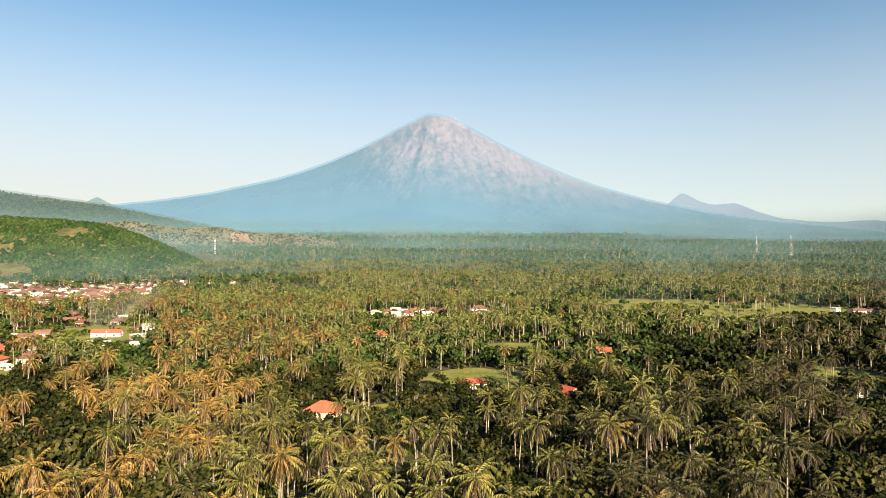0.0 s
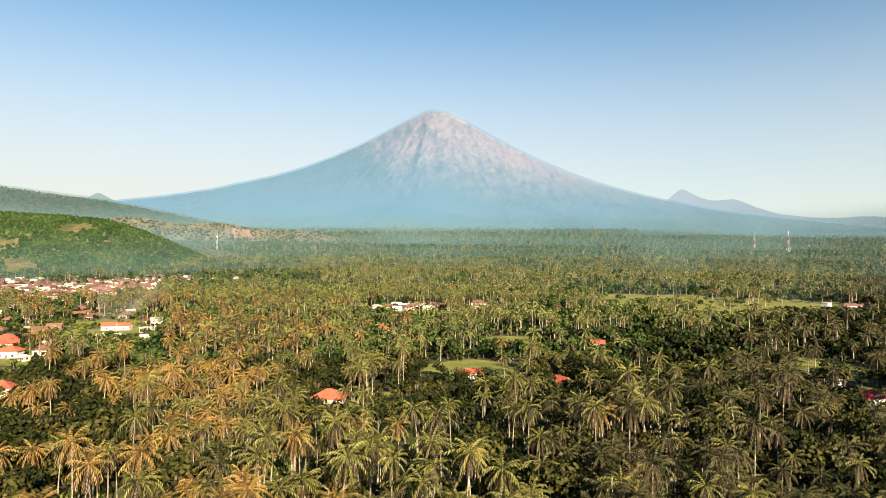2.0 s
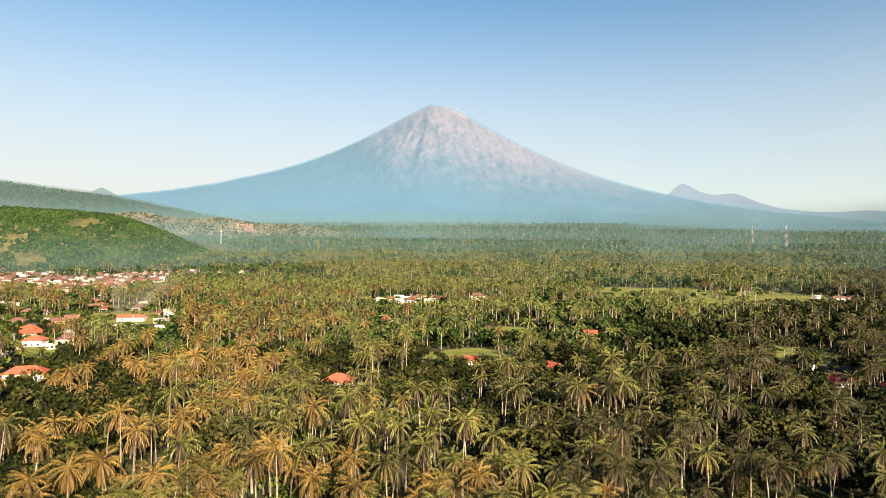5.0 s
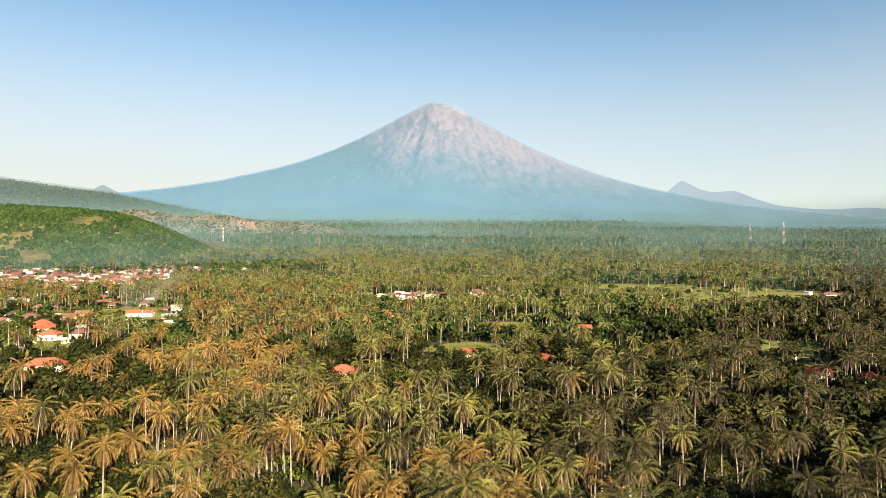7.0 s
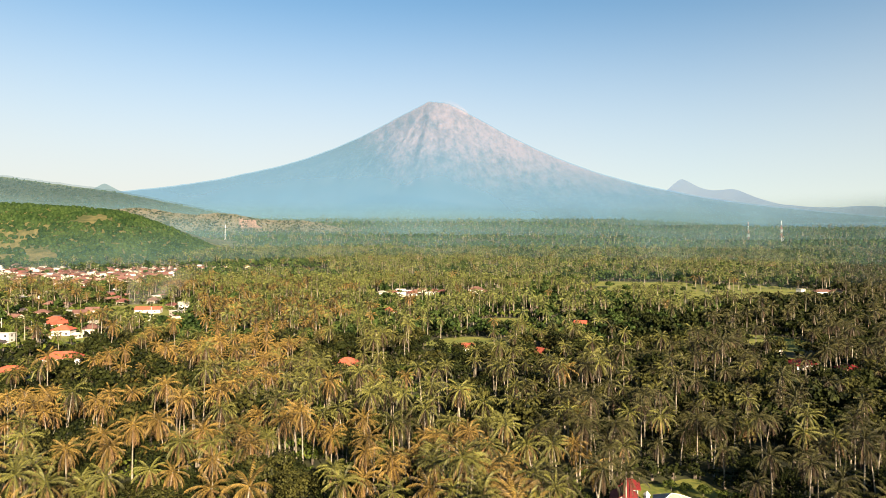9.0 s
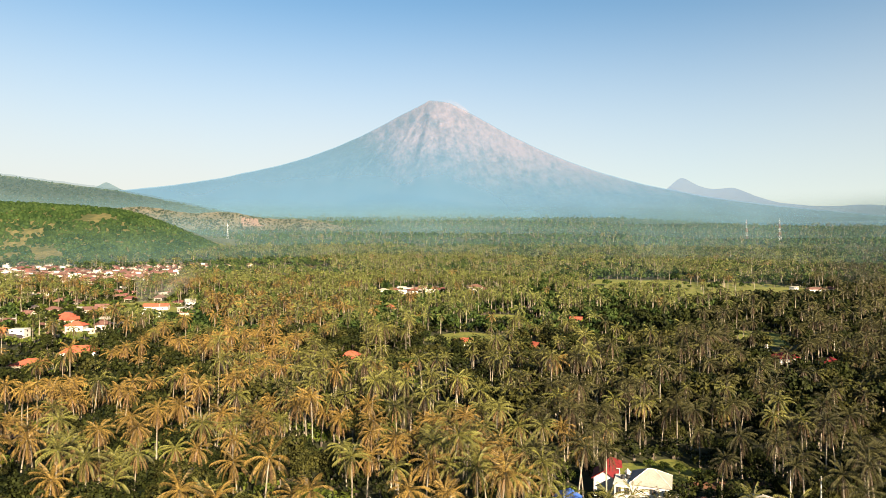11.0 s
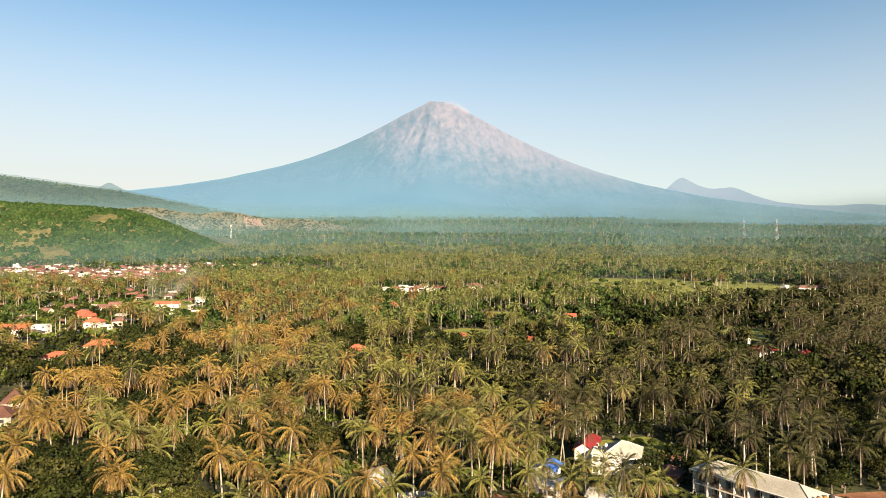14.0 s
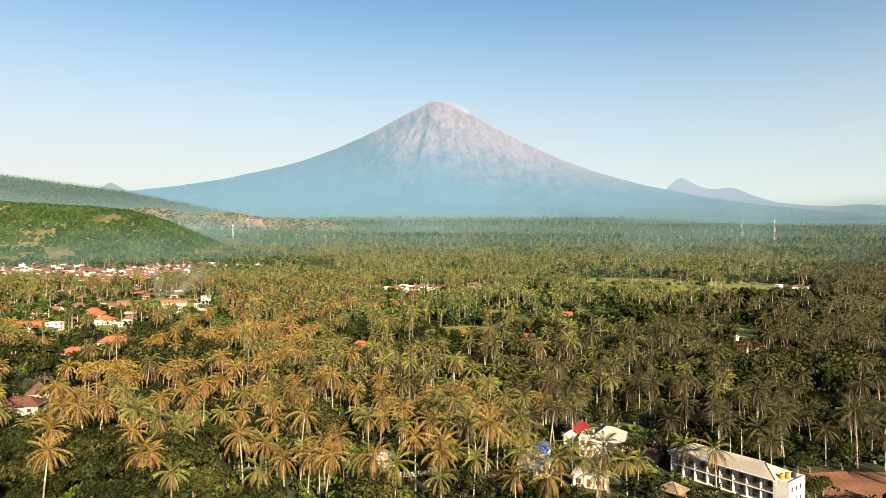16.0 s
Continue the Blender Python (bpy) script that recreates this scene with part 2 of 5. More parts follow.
def volcano():
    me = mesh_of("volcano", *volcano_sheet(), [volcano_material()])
    tagged(new("volcano", smooth(me)), "tall cone volcano, forested foot and bare pinkish ash slopes", "volcano", kind="structure")
    # upright sheet whose blue colour gives the slopes their aerial haze
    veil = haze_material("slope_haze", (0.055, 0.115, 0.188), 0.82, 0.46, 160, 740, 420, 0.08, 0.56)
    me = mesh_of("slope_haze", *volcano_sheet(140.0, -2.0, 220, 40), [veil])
    tagged(new("slope_haze", smooth(me)), "tinted see-through sheet for the blue haze before the volcano's slopes", "haze", kind="stuff")


def volcano_material():
    # forest colours lean blue: some of the distance haze is painted in
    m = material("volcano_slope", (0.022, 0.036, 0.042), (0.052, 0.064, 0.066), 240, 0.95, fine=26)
    nt = m.node_tree
    n, link = nt.nodes, nt.links.new
    mix = next(k for k in n if k.bl_idname == "ShaderNodeMix")
    geo = next(k for k in n if k.bl_idname == "ShaderNodeNewGeometry")
    sep = n.new("ShaderNodeSeparateXYZ")
    link(geo.outputs["Position"], sep.inputs[0])
    tex = n.new("ShaderNodeTexNoise")
    tex.inputs["Scale"].default_value, tex.inputs["Detail"].default_value, tex.inputs["Roughness"].default_value = 1 / 120, 10, 0.74
    stretch = n.new("ShaderNodeVectorMath")
    stretch.operation = "MULTIPLY"
    stretch.inputs[1].default_value = (2.2, 0.4, 1.4)
    link(geo.outputs["Position"], stretch.inputs[0])
    link(stretch.outputs[0], tex.inputs["Vector"])

    def calc(op, a, b, c=None):
        k = n.new("ShaderNodeMath")
        k.operation = op
        for slot, val in enumerate((a, b, c)):
            if val is None:
                continue
            if isinstance(val, (int, float)):
                k.inputs[slot].default_value = val
            else:
                link(val, k.inputs[slot])
        return k.outputs[0]

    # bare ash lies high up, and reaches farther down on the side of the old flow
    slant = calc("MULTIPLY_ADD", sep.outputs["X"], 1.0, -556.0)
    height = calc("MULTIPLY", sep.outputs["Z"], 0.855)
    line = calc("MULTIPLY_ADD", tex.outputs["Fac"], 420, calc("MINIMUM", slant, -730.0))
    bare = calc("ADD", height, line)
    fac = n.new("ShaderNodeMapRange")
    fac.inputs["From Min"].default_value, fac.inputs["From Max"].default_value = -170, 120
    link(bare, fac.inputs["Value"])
    # two ash tones: dark blue-grey as in shade, pale pink as in sun
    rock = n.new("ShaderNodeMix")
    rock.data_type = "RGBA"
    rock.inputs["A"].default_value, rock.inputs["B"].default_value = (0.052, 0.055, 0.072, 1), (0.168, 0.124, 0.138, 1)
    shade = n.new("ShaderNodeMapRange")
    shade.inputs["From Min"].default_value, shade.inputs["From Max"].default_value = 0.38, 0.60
    # the x term paints the right side lit and the left side shaded
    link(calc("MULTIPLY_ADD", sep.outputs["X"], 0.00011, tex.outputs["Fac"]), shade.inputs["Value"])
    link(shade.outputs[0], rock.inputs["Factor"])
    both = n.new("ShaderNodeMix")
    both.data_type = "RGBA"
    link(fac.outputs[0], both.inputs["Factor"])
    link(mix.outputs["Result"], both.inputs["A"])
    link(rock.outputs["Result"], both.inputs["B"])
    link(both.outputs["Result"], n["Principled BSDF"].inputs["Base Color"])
    return m


volcano()


def ridge(name, label, px0, px1, skyline, far, near, foot, mat, seed, rough, veil=0.0, over=14.0):
    """A far ridge: a sheet of slopes that rises from its foot to a skyline."""
    px, s = np.linspace(px0, px1, 170), np.linspace(0, 1, 22)
    P, S = np.meshgrid(px, s)
    top = rise(skyline(P) + (fractal(P, 0 * P, rough, seed) - 0.5) * 3)
    el = rise(foot) + (np.maximum(top, rise(foot) + 0.0005) - rise(foot)) * S ** 0.9
    d = near + (far - near) * S + (fractal(P / 14.0, S * 3.0, 1.6, seed + 1) - 0.5) * 0.09 * (far - near) * np.sin(S * math.pi)
    if far > 4000:
        d = d / np.sqrt(1 + bearing(P) ** 2)
    me = mesh_of(name, np.stack([bearing(P) * d, EYE_Y + d, EYE_Z + el * d], -1).reshape(-1, 3), grid_tris(len(s), len(px)), [mat])
    tagged(new(name, smooth(me)), label, "mountain", kind="structure")
    if veil:
        # distance haze as a coloured sheet in front, its blue set per ridge
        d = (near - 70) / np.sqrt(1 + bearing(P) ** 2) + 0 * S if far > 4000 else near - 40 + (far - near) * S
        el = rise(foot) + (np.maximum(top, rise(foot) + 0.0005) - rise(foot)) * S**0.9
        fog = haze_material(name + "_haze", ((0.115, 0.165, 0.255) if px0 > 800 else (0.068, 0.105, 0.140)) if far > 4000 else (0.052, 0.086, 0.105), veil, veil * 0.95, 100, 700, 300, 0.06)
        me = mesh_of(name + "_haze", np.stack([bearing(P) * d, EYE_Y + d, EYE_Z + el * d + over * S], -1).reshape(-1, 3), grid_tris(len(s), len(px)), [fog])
        tagged(new(name + "_haze", smooth(me)), "tinted see-through sheet for the blue haze before distant slopes", "haze", kind="stuff")

    def place(p, s):
        t = rise(skyline(p))
        e = rise(foot) + (np.maximum(t, rise(foot) + 0.0005) - rise(foot)) * s**0.9
        q = near + (far - near) * s
        return bearing(p) * q, EYE_Y + q, EYE_Z + e * q

    return place


def bump_line(px, c, w, h):
    return h * np.exp(-np.abs((px - c) / w) ** 1.5)


ridge("far_mountain", "distant blue pointed peaks beyond the volcano", 1120, 1830,
      lambda p: 366 + (p - 1200) * 0.004 - bump_line(p, 1206, 42, 44) - bump_line(p, 1297, 62, 30) - bump_line(p, 1540, 50, 3), 4850, 4825, 400, M_FAR, 31, 22, 0.85, 0.0)
ridge("far_hill", "distant rounded blue hill beyond the plain", 60, 300, lambda p: 350 - bump_line(p, 183, 30, 22), 4850, 4825, 400, M_FAR, 37, 60, 0.85, 0.0)
FOOTHILL = ridge("foothill", "wooded foothill ridge in light haze", -320, 480,
      lambda p: 317 + np.maximum(p, -400) * 0.13 + np.maximum(p - 210, 0) * 0.07, 2750, 2300, 424, M_FAR, 41, 9, 0.44, 8.0)


TERRACE = ridge("terrace", "dry terraced slope with scattered trees", 150, 640,
      lambda p: 372 + (p - 215) * 0.062 + 3 * np.sin(p / 23.0) + np.maximum(p - 470, 0) * 0.05, 2240, 2190, 421, M_TERRACE, 43, 14)
ridge("quarry", "pinkish quarried rock face in the plain", 396, 462, lambda p: 389 + 9 * (np.abs(p - 428) / 32) ** 2 + (fractal(p, 0 * p, 12, 48) - 0.5) * 9, 2234, 2210, 405, M_CLIFF, 47, 8)


def hill_shape(x, y):
    """Height of the near hill over the plain."""
    u = np.clip((-455 - x) / 300, 0, 1)
    return 99 * u * u * (3 - 2 * u) * np.exp(-(((y - 1440) / np.where(y > 1440, 260, 190)) ** 2)) * (0.93 + 0.14 * fractal(x, y, 170, 61, 2)) * (1 + 0.24 * np.clip((-800 - x) / 250, 0, 1))


def near_hill():
    x, y = np.meshgrid(np.linspace(-1700, -250, 150), np.linspace(900, 1950, 90))
    h = hill_shape(x, y)
    z = ground_z(x, y) + h + (fractal(x, y, 80, 51) - 0.5) * 0.16 * h - 2.0
    me = mesh_of("hill", np.stack([x, y, z], -1).reshape(-1, 3), grid_tris(90, 150), [M_HILL])
    tagged(new("hill", smooth(me)), "rounded green hill behind the village, dry grass on one flank", "hill", kind="structure")


near_hill()


def haze_bank(radius, density, height, seed):
    """A curved, tinted sheet that stands for the ground haze over the palms of the far plain."""
    a = np.linspace(-0.85, 0.85, 80)
    h = np.linspace(-20, height, 8)
    A, H = np.meshgrid(a, h)
    d = radius + (fractal(A * 9, 0 * A, 1.0, seed) - 0.5) * 120
    z0 = float(ground_z(0, radius - 61))
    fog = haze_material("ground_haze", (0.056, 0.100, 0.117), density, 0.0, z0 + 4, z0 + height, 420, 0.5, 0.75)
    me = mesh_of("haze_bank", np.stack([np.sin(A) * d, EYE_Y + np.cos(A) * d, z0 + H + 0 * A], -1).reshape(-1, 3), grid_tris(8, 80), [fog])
    tagged(new("haze_bank", smooth(me)), "tinted see-through sheet for bluish haze over the far palms", "haze", kind="stuff")


# five coloured sheets in a row build up the distance haze in steps
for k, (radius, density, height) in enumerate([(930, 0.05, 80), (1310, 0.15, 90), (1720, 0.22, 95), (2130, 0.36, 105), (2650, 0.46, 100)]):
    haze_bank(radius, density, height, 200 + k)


def horizon_haze():
    """An added glowing shell for the bright, milky sky low over the horizon, far behind the mountains."""
    a, z = np.linspace(-1.0, 1.0, 60), np.linspace(-200, 2300, 30)
    A, Z = np.meshgrid(a, z)
    m = haze_material("horizon_glow", (0.8, 0.8, 0.8), 0.95, 0.0, 100, 2250, 2500, 0.04, 0.78)
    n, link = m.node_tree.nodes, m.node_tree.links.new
    # emission replaces the diffuse part: the sky's cream brightness is put in here
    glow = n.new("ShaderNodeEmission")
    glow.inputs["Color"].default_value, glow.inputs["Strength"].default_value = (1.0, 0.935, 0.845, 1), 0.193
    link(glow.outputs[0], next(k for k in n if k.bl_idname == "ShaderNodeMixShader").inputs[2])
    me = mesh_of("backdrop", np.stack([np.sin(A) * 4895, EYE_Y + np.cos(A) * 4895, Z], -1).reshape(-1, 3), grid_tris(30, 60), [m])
    tagged(new("backdrop", smooth(me)), "added glowing shell for the milky sky low over the horizon", "sky", kind="structure")


horizon_haze()


def smoke(x, y, width, height):
    """A faint plume of wood smoke over the village."""
    u, v = np.meshgrid(np.linspace(-1, 1, 14), np.linspace(0, 1, 12))
    z0 = float(ground_z(x, y))
    px = x + u * width * (0.25 + 0.75 * v) + v * width * 0.7
    py = y + (fractal(u * 3, v * 3, 1.0, 91) - 0.5) * 16
    m = haze_material("wood_smoke", (0.14, 0.14, 0.13), 0.20, 0.0, z0 + 3, z0 + height, 34, 1.0)
    me = mesh_of("smoke", np.stack([px, py, z0 + v * height], -1).reshape(-1, 3), grid_tris(12, 14), [m])
    tagged(new("smoke", smooth(me)), "faint drifting plume of wood smoke over houses", "smoke", kind="stuff")


smoke(-292, 585, 46, 44)


def summit_steam():
    """A thin, drifting puff of steam over the crater's rim."""
    u, v = np.meshgrid(np.linspace(-1, 1, 24), np.linspace(0, 1, 10))
    px = 792 + u * 34 + v * 5
    foot = EYE_Z + rise(volcano_skyline(px) + 3) * 4480
    z = foot + v * 44 * np.sqrt(np.clip(1 - u * u, 0, 1))
    m = haze_material("steam", (0.24, 0.19, 0.195), 0.30, 0.0, float(foot.min()) + 20, float(z.max()), 60, 0.7)
    me = mesh_of("steam", np.stack([bearing(px) * 4480, EYE_Y + 4480 + 0 * u, z], -1).reshape(-1, 3), grid_tris(10, 24), [m])
    tagged(new("steam", smooth(me)), "faint pinkish steam over the crater rim", "steam", kind="stuff")


summit_steam()


def patch(name, label, category, x, y, a, b, mat, seed, lift=0.06):
    """An open piece of ground with an uneven edge, a little over the plain."""
    rng = np.random.default_rng(seed)
    n, rings = 48, 5
    ang = np.arange(n) / n * 2 * math.pi
    edge = 1 + sum(rng.uniform(-0.12, 0.12) * np.cos(k * ang + rng.uniform(0, 6)) for k in range(2, 7))
    verts, tris = [(x, y, float(ground_z(x, y)) + lift)], []
    for k in range(1, rings + 1):
        px, py = x + a * edge * np.cos(ang) * k / rings, y + b * edge * np.sin(ang) * k / rings
        verts += list(zip(px, py, ground_z(px, py) + lift))
    for j in range(n):
        tris.append((0, 1 + j, 1 + (j + 1) % n))
        for k in range(rings - 1):
            p, q = 1 + k * n + j, 1 + k * n + (j + 1) % n
            tris += [(p, p + n, q + n), (p, q + n, q)]
    me = mesh_of(name, np.array(verts, float), np.array(tris), [mat])
    tagged(new(name, smooth(me)), label, category, kind="structure")


# ---- plan of the plain: clearings and groves, as ellipses (x, y, half width, half depth) ----
CLEARINGS = [(27, 350, 29, 28), (-14, 276, 17, 13), (236, 352, 22, 34), (212, 284, 14, 12), (330, 668, 52, 34), (432, 705, 50, 30), (300, 815, 80, 36), (262, 570, 34, 26), (150, 640, 30, 22), (-110, 420, 22, 12), (100, 760, 50, 16), (-240, 372, 26, 11),
             (12, 54, 13, 5), (68, 96, 14, 11), (130, 47, 36, 11), (-20, 640, 40, 30), (66, 470, 26, 12), (-285, 560, 30, 24)]
BROADLEAF = [(140, 415, 80, 50), (-112, 180, 30, 24), (-165, 255, 24, 20), (-128, 205, 30, 24), (-150, 168, 24, 18), (8, 232, 34, 28), (128, 350, 62, 52), (-205, 205, 38, 32), (-37, 97, 20, 15), (-62, 71, 9, 8), (-106, 48, 42, 24), (-141, 241, 13, 14), (78, 250, 34, 22),
             (140, 560, 90, 60), (330, 560, 90, 30), (-60, 150, 14, 10), (60, 420, 40, 26), (235, 420, 46, 18), (-420, 420, 90, 60), (320, 480, 80, 40), (-98, 120, 24, 18), (30, 150, 18, 12), (110, 170, 30, 16), (-40, 330, 26, 14), (-330, 330, 60, 30), (200, 190, 26, 16), (170, 110, 40, 26), (215, 150, 30, 24)]
BUILT = [(76.6, 58.3, 7, 6), (81.3, 51.9, 7, 6), (86, 45.4, 7, 6), (90.8, 39, 8, 7), (56, 73, 9, 8), (36, 58, 10, 10), (46, 84, 8, 6), (44, 44, 9, 8), (-13.5, 67, 6, 6), (-42, 264, 11, 10), (24, 320, 10, 5), (66, 296, 7, 6),
         (120, 420, 8, 7), (-33, 494, 10, 8), (198, 262, 8, 7), (214, 245, 7, 7), (-260, 390, 14, 9), (-200, 284, 18, 11), (-290, 358, 20, 12), (-206, 248, 11, 8),
         (476, 680, 24, 10), (-245, 500, 40, 34), (60, 676, 22, 12), (206, 296, 4, 5), (-161, 130, 9, 7), (-166, 150, 8, 7), (-139, 129, 6, 5)]


def inside(x, y, zones, grow=0.0):
    hit = np.zeros(np.shape(x), bool)
    for cx, cy, a, b in zones:
        hit |= ((x - cx) / (a + grow)) ** 2 + ((y - cy) / (b + grow)) ** 2 < 1
    return hit


def in_view(x, y, margin=25.0):
    d = y + 124
    return (np.abs(x - 0.024 * d) < 0.715 * d + margin) & (y > 22)


def in_hill(x, y):
    return hill_shape(x, y) > 9


def scatter(y0, y1, step, seed):
    """Jittered places on a grid over the part of the plain that is seen."""
    rng = np.random.default_rng(seed)
    half = 0.74 * (y1 + 130) + 40
    gx, gy = np.meshgrid(np.arange(-half, half, step), np.arange(y0, y1, step))
    x = (gx + rng.uniform(-0.48, 0.48, gx.shape) * step).ravel()
    y = (gy + rng.uniform(-0.48, 0.48, gx.shape) * step).ravel()
    keep = in_view(x, y) & ~in_hill(x, y) & (y >= y0) & (y < y1)
    return x[keep], y[keep], rng


CLUSTERS = [(-600, 940, 105, 62), (-470, 930, 74, 135), (-690, 1010, 70, 50)]


def village_places():
    """Close-set houses in the clusters, a row along the hill's foot, and a scatter between."""
    rng = np.random.default_rng(14)
    spots = []
    free = lambda x, y, gap: all((x - p) ** 2 + (y - q) ** 2 > gap**2 for p, q in spots)
    for cx, cy, a, b in CLUSTERS:
        for _ in range(700):
            u, w = math.sqrt(rng.random()), rng.uniform(0, 2 * math.pi)
            x, y = cx + a * u * math.cos(w), cy + b * u * math.sin(w)
            if hill_shape(x, y) < 22 and free(x, y, 10.5):
                spots.append((x, y))
    for k in range(9):
        x, y = -420 + k * 11 + rng.uniform(-4, 4), 1090 + rng.uniform(-22, 22)
        if free(x, y, 12) and rng.random() < 0.7:
            spots.append((x, y))
    for _ in range(400):
        y = rng.uniform(640, 1120)
        x = -y * rng.uniform(0.42, 0.74)
        if len(spots) < 390 and hill_shape(x, y) < 16 and free(x, y, 22):
            spots.append((x, y))
    return spots


VILLAGE = village_places()


def yards():
    """Places for smaller houses in the nearer part of the village."""
    rng = np.random.default_rng(18)
    spots = []
    for _ in range(900):
        x, y = rng.uniform(-460, -225), rng.uniform(400, 700)
        if len(spots) < 34 and x < -0.40 * y - 40 and not inside(x, y, BUILT, 9).any() and not inside(x, y, CLEARINGS, 4).any() and all((x - p) ** 2 + (y - q) ** 2 > 17**2 for p, q in spots):
            spots.append((x, y))
    return spots


NEAR_VILLAGE = yards() + [(-330, 420), (-345, 470), (-318, 505), (-372, 520), (-352, 560), (-395, 455), (-410, 600), (-335, 610), (-300, 640), (-250, 560), (-225, 505), (-215, 570), (-385, 660), (-450, 640), (-480, 700), (-420, 720), (-350, 700)]
HAMLET = [(-40, 676), (-24, 690), (-18, 668), (-6, 698), (9, 690), (4, 668), (19, 682), (-32, 704), (-52, 670), (24, 700), (-10, 680), (12, 702), (-30, 664)]
BUILT += [(x, y, 6, 5) for x, y in VILLAGE + NEAR_VILLAGE + HAMLET]
# parts of the villages where few palms stand
OPEN_CLUSTERS = [(cx, cy - 25, a * 1.1, b + 45) for cx, cy, a, b in CLUSTERS]
SPARSE = [(330, 700, 170, 130), (20, 640, 90, 50), (60, 420, 60, 40)]
OPEN_VILLAGE = [(-560, 1010, 170, 130), (-600, 1130, 200, 110), (-640, 900, 140, 120), (-330, 520, 110, 120), (-300, 400, 70, 60), (-200, 268, 26, 14), (-22, 655, 46, 40), (478, 655, 34, 22), (60, 650, 20, 22)]

# low ground that stays in sight between the crowns: places with half width and the height that shows
OPEN_SIGHT = [(-38, 90, 9, 4.0), (-62, 68, 5, 5.0), (122, 50, 22, 0.4), (8, 225, 16, 5.0), (128, 330, 26, 5.0), (-200, 195, 22, 5.0),
              (27, 340, 25, 0.5), (-42, 266, 9, 4.6), (24, 321, 8, 3.4), (67, 297, 5, 3.5), (119, 418, 5, 4), (-12, 276, 8, 1.0), (236, 352, 16, 1.0), (198, 262, 6, 4.4), (214, 247, 5, 3.0), (207, 296, 5, 1.0),
              (340, 660, 46, 1), (430, 700, 45, 1), (300, 808, 60, 1.5), (-260, 391, 9, 1.0), (-200, 284, 12, 4.0), (-205, 249, 9, 4.0), (-290, 358, 21, 1.5), (-244, 376, 14, 0.5), (-33, 494, 6, 4), (-20, 668, 40, 2.5), (60, 676, 10, 3),
              (478, 678, 18, 1.5), (-255, 518, 14, 2.0), (-236, 466, 9, 2.0), (-208, 470, 7, 2.0), (66, 470, 18, 1.0), (-300, 450, 16, 3), (-330, 520, 40, 3), (-285, 560, 24, 1.0), (57, 71, 7, 1.5), (50.5, 68, 5, 1.5), (72, 57, 4, 0.8), (77, 50, 4, 0.8), (83, 42, 5, 0.8), (90, 34, 5, 0.5), (94, 36, 5, 0.5), (36, 64, 5, 2.5), (65, 60, 4, 0.3), (-13.5, 66, 4, 2.0), (-600, 905, 100, 3), (-470, 840, 60, 3), (-470, 940, 70, 3), (-690, 985, 60, 3), (-300, 1090, 120, 4), (-440, 1060, 60, 3), (-161, 130, 5, 4.5), (68, 98, 9, 0.5)]


def blocks(x, y, height):
    """Whether a plant of that height would hide one of those places from the air."""
    hit = np.zeros(np.shape(x), bool)
    for cx, cy, half, low in OPEN_SIGHT:
        g = float(ground_z(cx, cy)) + low
        for eye in (0.0, -62.0, -124.0):
            far, at = cy - eye, y - eye
            line = EYE_Z + (g - EYE_Z) * at / far
            side = np.abs(x - cx * at / far)
            hit |= (y < cy) & (y > cy - 130) & (side < half * at / far + 2.5) & (ground_z(x, y) + height > line)
    return hit


# ---- plants ----
def frond_geo(length, lift, n, width, rng):
    """One feathered frond along +x from the origin: pairs of narrow, drooping leaflets on an arching midrib."""
    steps = np.linspace(0, 1, n + 1)
    bend = (0.95 + 0.5 * rng.random()) * (0.4 + 0.6 * max(math.cos(lift), 0.0)) + 0.3 * (lift > 0.6)
    ang = np.maximum(lift - bend * (steps - 0.5 / n), radians(-82))
    rib = np.zeros((n + 1, 3))
    rib[1:, 0] = np.cumsum(np.cos(ang[1:])) * length / n
    rib[1:, 2] = np.cumsum(np.sin(ang[1:])) * length / n
    share = 0.7 if n > 10 else 0.85 if n > 5 else 1.0
    verts, tris = [], []
    for side in (-1, 1):
        for k in range(n):
            a, b = rib[k] + (rib[1] * 0.35 if k == 0 else 0), rib[k + 1]
            u = (k + 0.6) / n
            w = width * (0.45 + 0.95 * math.sin(math.pi * (0.1 + 0.78 * u))) * rng.uniform(0.8, 1.2)
            ahead = (b - a) / np.linalg.norm(b - a)
            below = np.array([-ahead[2], 0, ahead[0]]) * -0.30 * w
            tip = (a + b) / 2 + np.array([0, side * w * 0.55, -(0.2 + 0.3 * u) * w]) + below + ahead * w * 0.75
            i = len(verts)
            verts += [a, a + (b - a) * share, tip]
            tris.append((i, i + 1, i + 2))
    return np.array(verts), np.array(tris)


def crown_plan(count, rng, old=0.80):
    """Turn, lift, length and dryness of each frond of a crown, from the upright young ones to the hanging old ones."""
    plan = []
    for k in range(count):
        u = (k + 0.5) / count
        dry = u > old
        lift = radians(80 - 112 * (u / old)) if not dry else radians(-22 - 34 * (u - old) / (1 - old))
        plan.append((k * 2.39996 + rng.uniform(-0.3, 0.3), lift + rng.uniform(-0.14, 0.14), rng.uniform(4.5, 5.6) * (0.78 + 0.3 * math.sin(u * 2.6)), dry))
    return plan


def turned(v, rz):
    c, s = math.cos(rz), math.sin(rz)
    return v @ np.array([[c, s, 0], [-s, c, 0], [0, 0, 1]])


